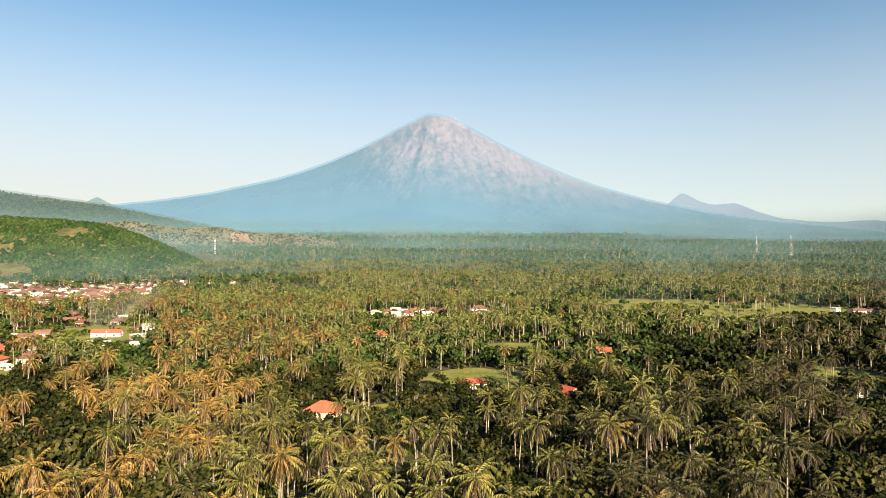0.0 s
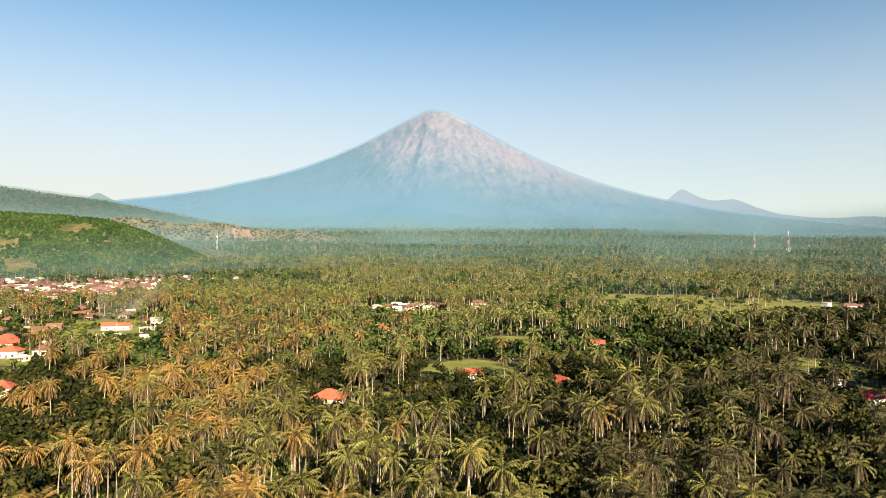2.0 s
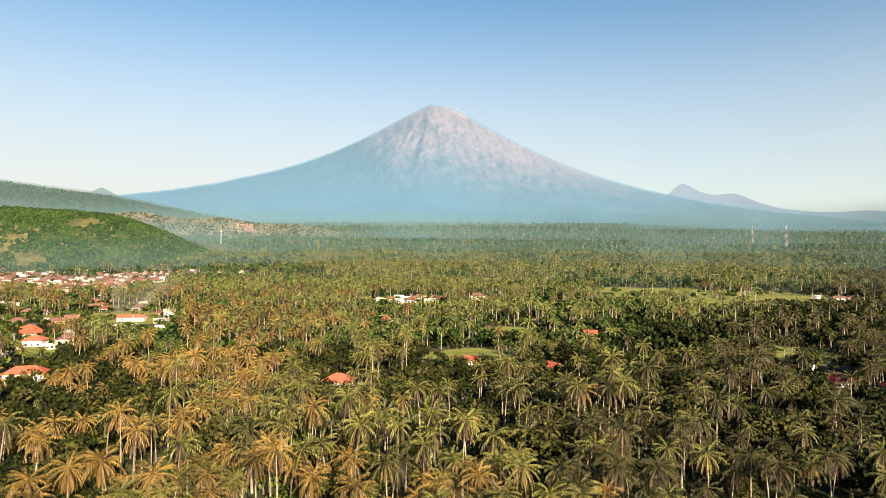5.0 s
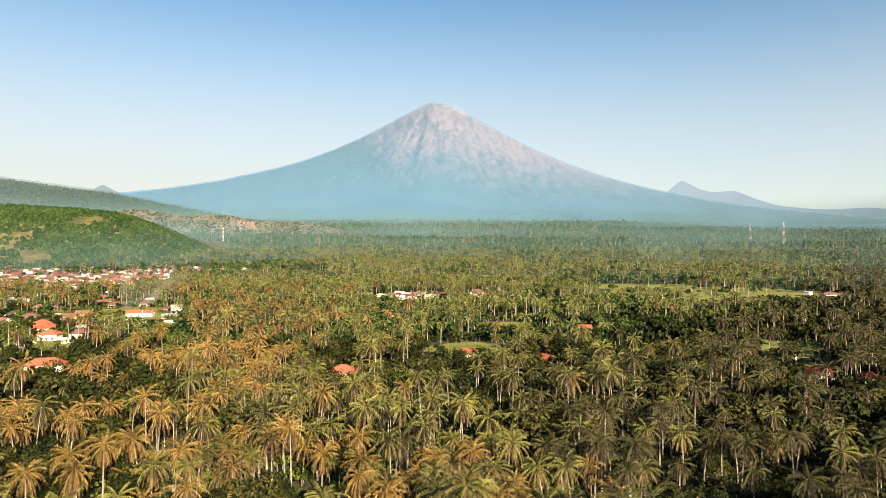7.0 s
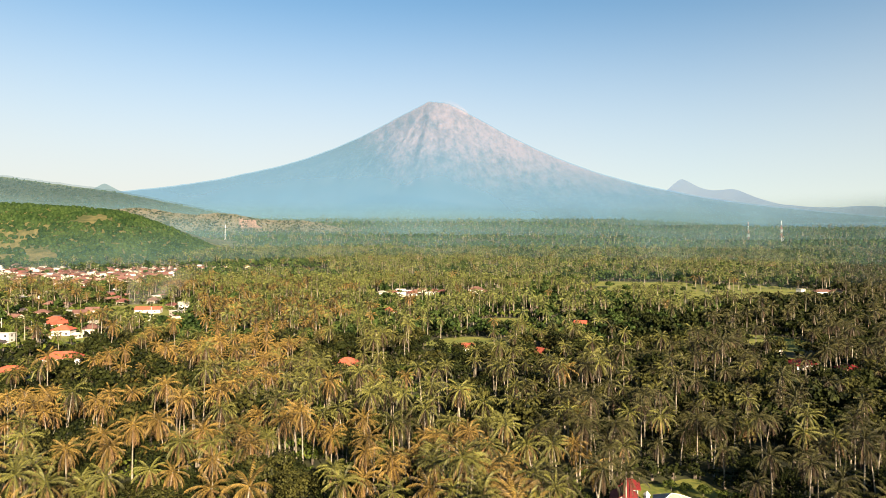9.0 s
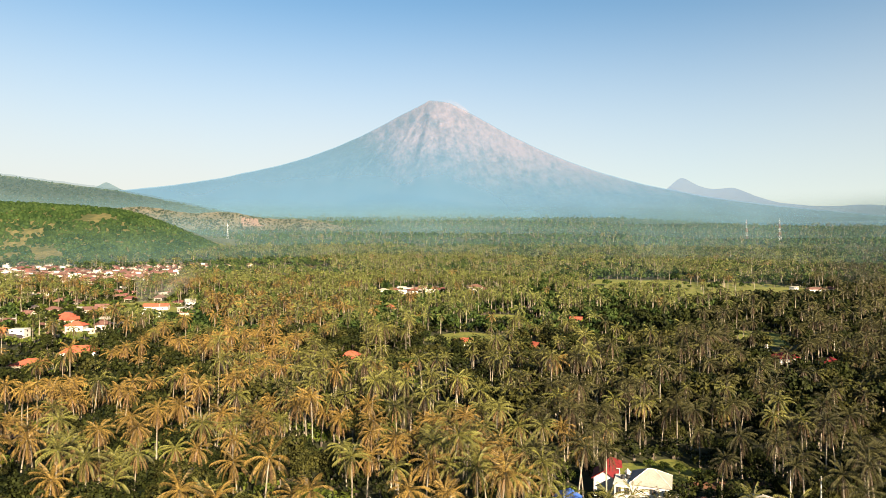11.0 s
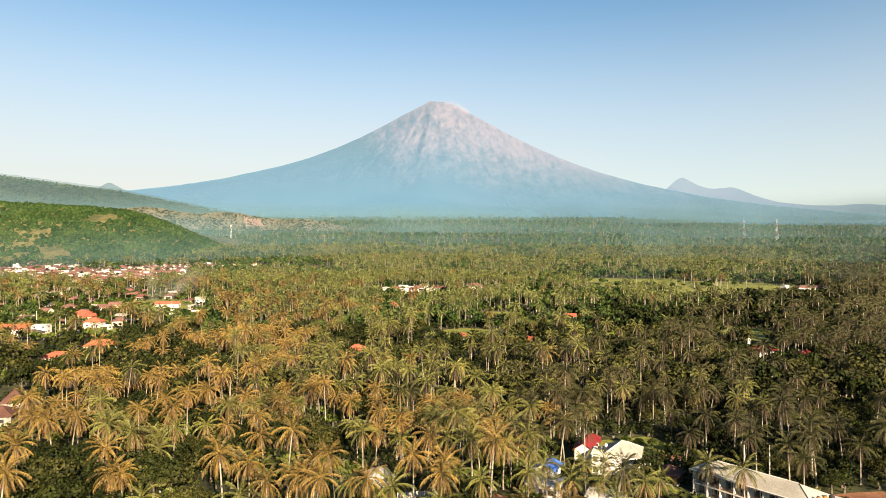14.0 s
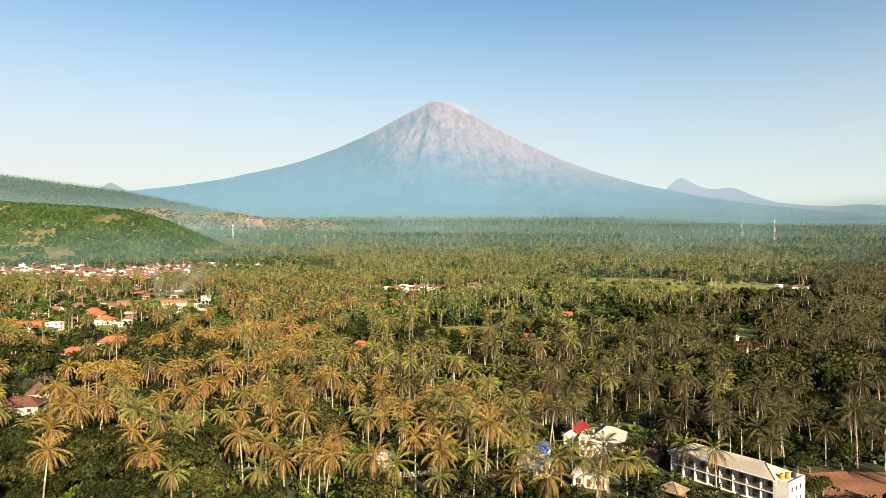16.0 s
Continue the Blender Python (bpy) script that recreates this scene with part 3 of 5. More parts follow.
def trunk_geo(height, lean, sides, segs, r0=0.26, r1=0.15):
    u = np.linspace(0, 1, segs + 1)
    a = np.arange(sides) / sides * 2 * math.pi
    r = (r0 + (r1 - r0) * u**0.6) * (1 + 0.5 * np.exp(-u * 14))
    cx = lean * u**1.7
    v = np.stack([cx[:, None] + r[:, None] * np.cos(a), r[:, None] * np.sin(a), np.repeat((u * height)[:, None], sides, 1) - 0.3 * (u[:, None] == 0)], -1).reshape(-1, 3)
    tris = []
    for k in range(segs):
        for j in range(sides):
            p, q = k * sides + j, k * sides + (j + 1) % sides
            tris += [(p, q, q + sides), (p, q + sides, p + sides)]
    return v, np.array(tris)


def joined(pieces):
    verts, tris, slots, base = [], [], [], 0
    for v, t, m in pieces:
        verts.append(v), tris.append(t + base), slots.append(np.full(len(t), m))
        base += len(v)
    return np.concatenate(verts), np.concatenate(tris), np.concatenate(slots)


def palm_geo(rng, fronds, leaflets, sides, segs, height, wide=1.0, old=0.74, r0=0.26, r1=0.15):
    lean = rng.uniform(0.2, 1.8)
    pieces = [(*trunk_geo(height, lean, sides, segs, r0, r1), 2)]
    for rz, lift, length, dry in crown_plan(fronds, rng, old):
        v, t = frond_geo(length, lift, leaflets, (0.66 if leaflets > 6 else 0.82) * wide, rng)
        pieces.append((turned(v, rz) + (lean, 0, height), t, 1 if dry else 0))
    return joined(pieces)


def tree_geo(rng, leaves, size, height, spread, sides=5):
    """A broad-leaved tree: trunk, limbs and an uneven crown of many small tilted leaf clumps."""
    lobes = rng.integers(5, 9)
    pieces = [(*trunk_geo(height * 0.62, 0.3, sides, 2 if sides > 3 else 1, 0.32, 0.18), 1)]
    centres = []
    for k in range(lobes):
        a, q = k * 2.4 + rng.uniform(-0.5, 0.5), rng.uniform(0.15, 0.78) * (k > 0)
        c = np.array([math.cos(a) * q * spread, math.sin(a) * q * spread, height * rng.uniform(0.48, 0.82) + (k == 0) * height * 0.08])
        centres.append((c, spread * rng.uniform(0.34, 0.56)))
    if sides > 3:
        for c, _ in centres[1:]:
            base = np.array([0.25, 0, height * 0.38])
            way = c - base
            side = np.cross(way, (0.3, 0.2, 1.0))
            side = side / np.linalg.norm(side) * 0.11
            up = np.cross(side, way)
            up = up / np.linalg.norm(up) * 0.11
            v = np.array([base + side, base - side, base + up, c])
            pieces.append((v, np.array([(0, 1, 3), (1, 2, 3), (2, 0, 3)]), 1))
    per = max(leaves // lobes, 2)
    for c, rad in centres:
        d = rng.normal(size=(per, 3))
        d[:, 2] = np.abs(d[:, 2]) * 1.1 - 0.45
        d /= np.linalg.norm(d, axis=1, keepdims=True)
        p = c + d * rad * rng.uniform(0.78, 1.12, (per, 1)) * (1, 1, 0.8)
        nrm = d + rng.normal(size=(per, 3)) * 0.45
        nrm /= np.linalg.norm(nrm, axis=1, keepdims=True)
        u = np.cross(nrm, rng.normal(size=(per, 3)))
        u /= np.linalg.norm(u, axis=1, keepdims=True)
        w = np.cross(nrm, u)
        s = size * rng.uniform(0.6, 1.3, (per, 1))
        quad = np.stack([p + u * s, p + w * s * 0.7 + nrm * s * 0.25, p - u * s, p - w * s * 0.7 + nrm * s * 0.1], 1).reshape(-1, 3)
        i = np.arange(per)[:, None] * 4
        pieces.append((quad, np.concatenate([i + (0, 1, 2), i + (0, 2, 3)], 0), 0))
    return joined(pieces)


def mound_geo(rng, radius, height):
    """A far, close-grown crown: a rough, lumpy dome without a visible trunk."""
    n, rings = 7, 3
    verts, tris = [(0, 0, height)], []
    for k in range(1, rings + 1):
        u = k / rings
        for j in range(n):
            a, q = (j + 0.5 * k) / n * 2 * math.pi, radius * math.sin(u * 1.5) * rng.uniform(0.7, 1.25)
            verts.append((math.cos(a) * q, math.sin(a) * q, height * max(math.cos(u * 1.57), -0.02) * rng.uniform(0.8, 1.2) - (k == rings) * 0.8))
    for j in range(n):
        tris.append((0, 1 + j, 1 + (j + 1) % n))
        for k in range(rings - 1):
            p, q = 1 + k * n + j, 1 + k * n + (j + 1) % n
            tris += [(p, p + n, q + n), (p, q + n, q)]
    return np.array(verts, float), np.array(tris), np.zeros(len(tris), int)


def strewn(name, kinds, x, y, z, rng, mats, label, category, low=0.8, high=1.2):
    """Many plants as one object: each place takes one of the kinds, turned and sized at random."""
    pick = rng.integers(0, len(kinds), len(x))
    verts, tris, slots, base = [], [], [], 0
    for k, (v, t, m) in enumerate(kinds):
        at = np.flatnonzero(pick == k)
        if not len(at):
            continue
        a, s = rng.uniform(0, 2 * math.pi, len(at)), rng.uniform(low, high, len(at))
        tall = s * rng.uniform(0.78, 1.22, len(at))
        c, q = (np.cos(a) * s)[:, None], (np.sin(a) * s)[:, None]
        out = np.stack([v[:, 0] * c - v[:, 1] * q + x[at, None], v[:, 0] * q + v[:, 1] * c + y[at, None], v[:, 2] * tall[:, None] + z[at, None]], -1)
        verts.append(out.reshape(-1, 3))
        tris.append((t[None] + (np.arange(len(at)) * len(v))[:, None, None] + base).reshape(-1, 3))
        slots.append(np.tile(m, len(at)))
        base += len(at) * len(v)
    me = mesh_of(name, np.concatenate(verts), np.concatenate(tris), mats, np.concatenate(slots))
    return tagged(new(name, me), label, category, kind="stuff")


PALM_MATS, OLIVE_MATS, FAR_MATS, DIM_GREEN_MATS, TREE_MATS = [M_FROND, M_DRY, M_TRUNK], [M_FROND_OLIVE, M_DRY_BROWN, M_TRUNK], [M_FROND_FAR, M_DRY_BROWN, M_TRUNK], [M_FROND_DIM_GREEN, M_DRY_BROWN, M_TRUNK], [M_LEAF_SHADE, M_WOOD]


def dim_green_grove(x, y):
    """The groves on the eastern side are greener, and coloured darker for the dim light there."""
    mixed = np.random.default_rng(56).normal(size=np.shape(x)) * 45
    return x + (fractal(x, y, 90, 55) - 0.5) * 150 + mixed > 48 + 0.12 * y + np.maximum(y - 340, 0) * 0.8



kit = np.random.default_rng(5)
PALM_MID = [palm_geo(kit, 26, 7, 4, 2, kit.uniform(11, 17)) for _ in range(8)]
PALM_FAR = [palm_geo(kit, 15, 4, 3, 1, kit.uniform(12, 18), 1.3, 0.84, 0.30, 0.20) for _ in range(8)]
PALM_SPECK = [palm_geo(kit, 8, 2, 3, 1, kit.uniform(10, 16), 1.9, 0.93, 0.30, 0.2) for _ in range(6)]
TREE_MID = [tree_geo(kit, 400, 0.56, kit.uniform(8, 12), kit.uniform(4.0, 6.0)) for _ in range(5)]
TREE_FAR = [tree_geo(kit, 96, 1.1, kit.uniform(8, 12), kit.uniform(4.0, 6.0), 3) for _ in range(5)]
TREE_SPECK = [tree_geo(kit, 26, 2.0, kit.uniform(7, 11), kit.uniform(4.0, 6.0), 3) for _ in range(5)]
MOUND = [mound_geo(kit, kit.uniform(5.0, 7.5), kit.uniform(5.0, 7.5)) for _ in range(10)]
BUSH_NEAR = [tree_geo(kit, 64, 0.42, 3.0, 2.5, 3) for _ in range(4)]
BUSH_FAR = [tree_geo(kit, 22, 0.95, 3.0, 2.6, 3) for _ in range(4)]


def grove(name, y0, y1, step, seed, palms, trees, palm_share=0.80, tree_mats=None):
    x, y, rng = scatter(y0, y1, step, seed)
    free = ~inside(x, y, BUILT, 1.5)
    clear = inside(x, y, CLEARINGS)
    broad = inside(x, y, BROADLEAF)
    patch = fractal(x, y, 70, 77)
    p_palm = np.where(broad, 0.12, np.clip(palm_share + (0.5 - patch) * 1.6, 0.15, 0.97))
    green = dim_green_grove(x, y)
    p_palm = np.where(green, p_palm * np.where((y > 170) & (y < 620), 0.52, 0.74), p_palm)
    r = rng.random(len(x))
    is_palm = r < p_palm
    gaps = fractal(x, y, 45, 99) > 0.66
    keep = free & ~(clear & (rng.random(len(x)) > 0.09)) & ~(gaps & (rng.random(len(x)) > 0.5))
    keep &= ~(blocks(x, y, np.where(is_palm, 17.0, 10.0)) & (rng.random(len(x)) > np.where(y > 400, 0.05, 0.12)))
    keep &= ~(inside(x, y, OPEN_VILLAGE) & (rng.random(len(x)) > 0.30))
    keep &= ~(inside(x, y, OPEN_CLUSTERS) & (rng.random(len(x)) > 0.42))
    keep &= ~(inside(x, y, SPARSE) & (rng.random(len(x)) > 0.34))
    z = ground_z(x, y) - 0.1
    a, b = keep & is_palm, keep & ~is_palm
    gold = rng.random(len(x)) < np.clip(0.85 - y / np.where(x < -60, 1000, 440) - np.maximum(x, 0) / 220 + (fractal(x, y, 120, 57) - 0.5) * 1.2, 0.05, 0.8)
    for title, here, mats, label in (("palm", ~green & gold, PALM_MATS, "dense grove of golden coconut palms"), ("olive", ~green & ~gold, OLIVE_MATS if y0 < 330 else FAR_MATS, "dense grove of olive-green coconut palms"), ("green", green, DIM_GREEN_MATS, "dense grove of green coconut palms, coloured darker as in shade, with brown skirts")):
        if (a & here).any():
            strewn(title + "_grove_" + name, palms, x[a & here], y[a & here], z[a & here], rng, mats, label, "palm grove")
    olive = (rng.random(len(x)) < 0.4) & (tree_mats is None)
    # eastern trees keep the shade-darkened leaf at every distance up to here
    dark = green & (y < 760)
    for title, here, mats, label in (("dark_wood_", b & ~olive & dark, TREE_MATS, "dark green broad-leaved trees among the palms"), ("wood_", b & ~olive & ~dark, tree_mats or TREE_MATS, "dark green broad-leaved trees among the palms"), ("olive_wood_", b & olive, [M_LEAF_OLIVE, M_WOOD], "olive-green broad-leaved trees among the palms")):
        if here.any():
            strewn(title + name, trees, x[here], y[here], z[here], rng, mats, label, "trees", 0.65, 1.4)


for k, (x, y, a, b) in enumerate(CLEARINGS):
    if (x, y) in ((12, 54), (130, 47)):
        patch("dirt_yard", "bare reddish earth between palms", "bare ground", x, y, a, b, M_SOIL, k)
    else:
        patch("meadow", "sunlit clearing of yellow-green grass", "meadow", x, y, a, b, M_GRASS, k)

patch("dry_field", "wide field of yellow-green grass with scattered palms", "field", 365, 725, 150, 85, M_GRASS, 77, 0.03)

grove("near", 125, 330, 7.4, 1, PALM_MID, TREE_MID, 0.66)
grove("middle", 330, 760, 8.0, 2, PALM_FAR, TREE_FAR, 0.52, [M_MID_LEAF, M_WOOD])
grove("far", 760, 1500, 9.2, 3, PALM_SPECK, TREE_SPECK, 0.40, [M_MID_LEAF, M_WOOD])
grove("farthest", 1500, 2850, 18.5, 4, PALM_SPECK, MOUND, 0.10, [M_SCRUB, M_WOOD])


def hill_wood():
    """Close scrub forest on the hill; dry grass shows on its lower western flank and in a few gaps."""
    rng = np.random.default_rng(66)
    n = 15000
    x, y = rng.uniform(-1500, -440, n), rng.uniform(1100, 1520, n)
    h = hill_shape(x, y)
    dry = np.clip((-730 - x) / 170, 0, 1) * np.clip((1330 - y) / 90, 0, 1) * 0.17
    keep = (h > 5) & (np.abs(x) < 0.74 * (y + 124) + 40) & (fractal(x, y, 90, 67) > 0.33 + dry + 0.16 * (rng.random(n) - 0.5))
    z = ground_z(x, y) + h + (fractal(x, y, 80, 51) - 0.5) * 0.16 * h - 2.5
    strewn("hill_wood", MOUND, x[keep], y[keep], z[keep], rng, [M_SCRUB, M_WOOD], "close green scrub forest on the hillside", "trees", 0.45, 1.1)


hill_wood()


def ridge_wood():
    """Trees on the foothill and on the dry terraces."""
    rng = np.random.default_rng(68)
    p, s = rng.uniform(-120, 480, 4200), rng.uniform(0.0, 1.0, 4200)
    x, y, z = FOOTHILL(p, s)
    strewn("foothill_wood", MOUND, x, y, z - 2.5, rng, [M_SCRUB, M_WOOD], "scattered trees on the foothill", "trees", 0.6, 1.2)
    p, s = rng.uniform(160, 630, 3000), rng.uniform(0.0, 1.0, 3000) ** 1.7
    x, y, z = TERRACE(p, s)
    strewn("terrace_trees", MOUND, x, y, z - 2.5, rng, TREE_MATS, "scattered trees on dry terraces", "trees", 0.35, 0.75)


ridge_wood()


def undergrowth():
    x, y, rng = scatter(22, 700, 5.8, 8)
    keep = ~inside(x, y, BUILT, 0.5) & (~inside(x, y, CLEARINGS) | (rng.random(len(x)) < 0.05)) & (fractal(x, y, 30, 81) > np.where(y < 110, 0.12, np.where(y < 220, 0.30, 0.40)))
    z = ground_z(x, y) - 0.1
    keep &= ~blocks(x, y, np.full(len(x), 3.6))
    light = (fractal(x, y, 40, 83) > 0.52) & ~dim_green_grove(x, y)
    for name, kinds, band in (("near", BUSH_NEAR, y < 230), ("far", BUSH_FAR, y >= 230)):
        a, b = keep & light & band, keep & ~light & band
        strewn("undergrowth_" + name, kinds, x[a], y[a], z[a], rng, [M_LEAF_LIGHT, M_WOOD], "light green shrubs and banana plants under palms", "shrubs", 0.6, 1.5)
        # shrubs in the shade-darkened leaf blacken the gaps between crowns
        strewn("thicket_" + name, kinds, x[b], y[b], z[b], rng, TREE_MATS, "dark green shrubs under palms, darkened further as in shade", "shrubs", 0.6, 1.6)


undergrowth()


def gardens():
    """Trees and shrubs between the village houses."""
    for seed, (y0, y1, step) in enumerate(((230, 480, 6.0), (480, 760, 7.0), (760, 1260, 8.5))):
        x, y, rng = scatter(y0, y1, step, 300 + seed)
        keep = inside(x, y, OPEN_VILLAGE) & ~inside(x, y, BUILT) & ~inside(x, y, CLEARINGS) & (rng.random(len(x)) < 0.62)
        z = ground_z(x, y) - 0.1
        big = rng.random(len(x)) < 0.4
        a, b = keep & big, keep & ~big
        strewn("garden_trees", TREE_FAR if y0 < 500 else TREE_SPECK, x[a], y[a], z[a], rng, TREE_MATS, "small green trees between village houses", "trees", 0.35, 0.7)
        strewn("garden_shrubs", BUSH_FAR, x[b], y[b], z[b], rng, [M_LEAF_LIGHT, M_WOOD], "light green shrubs between village houses", "shrubs", 0.7, 1.5)


gardens()
for k, (x, y, a, b) in enumerate(OPEN_VILLAGE):
    patch("village_ground", "trodden grass and earth between village houses", "ground", x, y, a * 0.95, b * 0.95, M_DUST if k < 3 else M_GRASS, 60 + k, 0.1 if k < 3 else 0.14 + 0.04 * k)


# ---- palms and trees that stand nearest, each a thing of its own ----
FROND_LIFTS = [78, 58, 40, 24, 8, -10, -26, -44]


def palm_kit(green):
    """Shared meshes: fronds by their lift, a dry frond, and trunks."""
    rng = np.random.default_rng(21 + green)
    fronds = {}
    for lift in FROND_LIFTS:
        fronds[lift] = [mesh_of("frond", *frond_geo(rng.uniform(5.0, 5.9) * (0.82 if lift > 60 or lift < -40 else 1.0), radians(lift), 15, 0.70, rng), [(M_DRY, M_DRY_BROWN, M_DRY)[green] if lift < -40 else (M_FROND, M_FROND_DIM_GREEN, M_FROND_OLIVE)[green]]) for _ in range(2)]
    return rng, fronds


def palm_thing(rng, fronds, label, height, lean, count, dry):
    """A coconut palm: a ringed leaning trunk, its fronds and a hanging skirt of dry ones."""
    palm = tagged(new("coconut_palm"), label, "palm tree", "coconut palms of the grove")
    v, t = trunk_geo(height, lean, 7, 9)
    trunk = new("trunk", smooth(mesh_of("trunk", v, t, [M_TRUNK])))
    trunk.parent = palm
    for k in range(count):
        u = k / count
        lift = FROND_LIFTS[min(int(u * 7), 6)]
        leaf = new("frond", fronds[lift][k % 2])
        leaf.parent = palm
        leaf.matrix_local = pose(lean, 0, height + 0.25 * (1 - u), 0, rng.uniform(-7, 7), math.degrees(k * 2.39996) + rng.uniform(-14, 14))
    for k in range(dry):
        leaf = tagged(new("dry_frond", fronds[-44][k % 2]), "hanging dry brown frond")
        leaf.parent = palm
        leaf.matrix_local = pose(lean, 0, height - 0.15, 0, rng.uniform(-26, 12), k * 360 / dry + rng.uniform(-20, 20))
    return palm


def joined_palm(rng, label, green, height):
    v, t, m = palm_geo(rng, 34, 12, 6, 5, height)
    palm = tagged(new("coconut_palm"), label, "palm tree", "coconut palms of the grove")
    for name, want, mat in (("trunk", (2,), M_TRUNK), ("crown", (0,), (M_FROND, M_FROND_DIM_GREEN, M_FROND_OLIVE)[green]), ("dry_fronds", (1,), (M_DRY, M_DRY_BROWN, M_DRY)[green])):
        ob = new(name, mesh_of(name, v, t[np.isin(m, want)], [mat]))
        ob.parent = palm
    return palm


def tree_thing(rng):
    v, t, m = tree_geo(rng, 2000, 0.29, rng.uniform(7.5, 11), rng.uniform(4.0, 5.6))
    pale = rng.random() < 0.45
    tree = tagged(new("broadleaf_tree"), "rounded olive-green broad-leaved tree among palms" if pale else "rounded dark green broad-leaved tree among palms", "tree", "broad-leaved trees")
    for name, want, mat in (("trunk", 1, M_WOOD), ("crown", 0, M_LEAF_OLIVE if pale else M_LEAF_SHADE)):
        ob = new(name, mesh_of(name, v, t[m == want], [mat]))
        ob.parent = tree
    return tree


def near_grove():
    kinds = []
    for green, label in ((0, "tall coconut palm with golden arching fronds"), (1, "tall green coconut palm, coloured darker as in shade, with a brown frond skirt"), (2, "tall olive-green coconut palm with arching fronds")):
        rng, fronds = palm_kit(green)
        fine = [palm_thing(rng, fronds, label, h, l, 23, d) for h, l, d in ((13.5, 1.4, 7), (11.0, 0.7, 5), (15.0, 1.9, 6), (12.2, 0.3, 8))]
        kinds.append((fine, [joined_palm(rng, label, green, h) for h in (10.5, 12.0, 13.5, 15.0, 11.2, 14.2)]))
    trees = [tree_thing(rng) for _ in range(8)]
    x, y, draw = scatter(24, 125, 7.2, 9)
    broad = inside(x, y, BROADLEAF)
    keep = ~inside(x, y, BUILT, 2.0) & (~inside(x, y, CLEARINGS) | (draw.random(len(x)) < 0.05)) & (draw.random(len(x)) > 0.16)
    share = np.where(broad, 0.10, np.clip(0.78 + (0.5 - fractal(x, y, 50, 77)) * 1.6, 0.2, 0.97))
    palm = draw.random(len(x)) < share
    keep &= ~(blocks(x, y, np.where(palm, 13.0, 11.0)) & (draw.random(len(x)) > 0.06))
    # 1 takes the shade-darkened green fronds, 2 olive, 0 golden
    dark = np.where(dim_green_grove(x, y), 1, np.where(draw.random(len(x)) < 0.4 + np.maximum(x, 0) / 120, 2, 0))
    used = {}
    counts = [0, 0, 0]
    order = np.argsort(y)
    for i in order[keep[order]]:
        z = float(ground_z(x[i], y[i])) - 0.1
        m = pose(x[i], y[i], z, 0, 0, draw.uniform(0, 360))
        if palm[i]:
            slot = 0 if counts[0] < 85 else 1
            pool = kinds[int(dark[i])][slot]
        else:
            pool, slot = trees, 2
        if counts[0] + counts[1] > 330 and slot < 2:
            continue
        src = pool[int(draw.integers(0, len(pool)))]
        counts[slot] += 1
        s = draw.uniform(0.84, 1.14) if palm[i] else draw.uniform(0.6, 0.95 if x[i] > 20 else 1.45)
        if src.name in used:
            ob = copy_thing(src, m)
        else:
            used[src.name] = ob = src
        ob.matrix_basis = m @ Matrix.Diagonal((s, s, s * draw.uniform(0.92, 1.1), 1))
    for src in [p for pair in kinds for pool in pair for p in pool] + trees:
        if src.name not in used:
            for ob in (*src.children_recursive, src):
                bpy.data.objects.remove(ob)


near_grove()


# ---- buildings ----
def box(bm, x0, x1, y0, y1, z0, z1):
    v = [bm.verts.new((x, y, z)) for z in (z0, z1) for x, y in ((x0, y0), (x1, y0), (x1, y1), (x0, y1))]
    for q in ((3, 2, 1, 0), (4, 5, 6, 7), (0, 1, 5, 4), (1, 2, 6, 5), (2, 3, 7, 6), (3, 0, 4, 7)):
        bm.faces.new([v[i] for i in q])
    return bm


def boxes(*dims):
    bm = bmesh.new()
    for d in dims:
        box(bm, *d)
    return bm


def cylinder(x, y, z0, z1, r, n=12, r1=None):
    bm = bmesh.new()
    rings = [[bm.verts.new((x + q * math.cos(k / n * 2 * math.pi), y + q * math.sin(k / n * 2 * math.pi), z)) for k in range(n)] for z, q in ((z0, r), (z1, r if r1 is None else r1))]
    for k in range(n):
        bm.faces.new((rings[0][k], rings[0][(k + 1) % n], rings[1][(k + 1) % n], rings[1][k]))
    bm.faces.new(rings[1])
    bm.faces.new(rings[0][::-1])
    return bm


def hip_roof(w, d, z, rise_h, over=0.7, ridge=None, thick=0.22):
    """A hipped roof with eaves; ridge: its length along x (0 gives a pyramid)."""
    bm = bmesh.new()
    a, b = w / 2 + over, d / 2 + over
    r = (max(w - d, 0.0) if ridge is None else ridge) / 2
    low = [bm.verts.new((x, y, z - thick)) for x, y in ((-a, -b), (a, -b), (a, b), (-a, b))]
    eave = [bm.verts.new((x, y, z)) for x, y in ((-a, -b), (a, -b), (a, b), (-a, b))]
    top = [bm.verts.new((x, 0, z + rise_h)) for x in (-r - 0.05, r + 0.05)]
    bm.faces.new(low[::-1])
    for k in range(4):
        bm.faces.new((low[k], low[(k + 1) % 4], eave[(k + 1) % 4], eave[k]))
    bm.faces.new((eave[0], eave[1], top[1], top[0]))
    bm.faces.new((eave[1], eave[2], top[1]))
    bm.faces.new((eave[2], eave[3], top[0], top[1]))
    bm.faces.new((eave[3], eave[0], top[0]))
    return bm


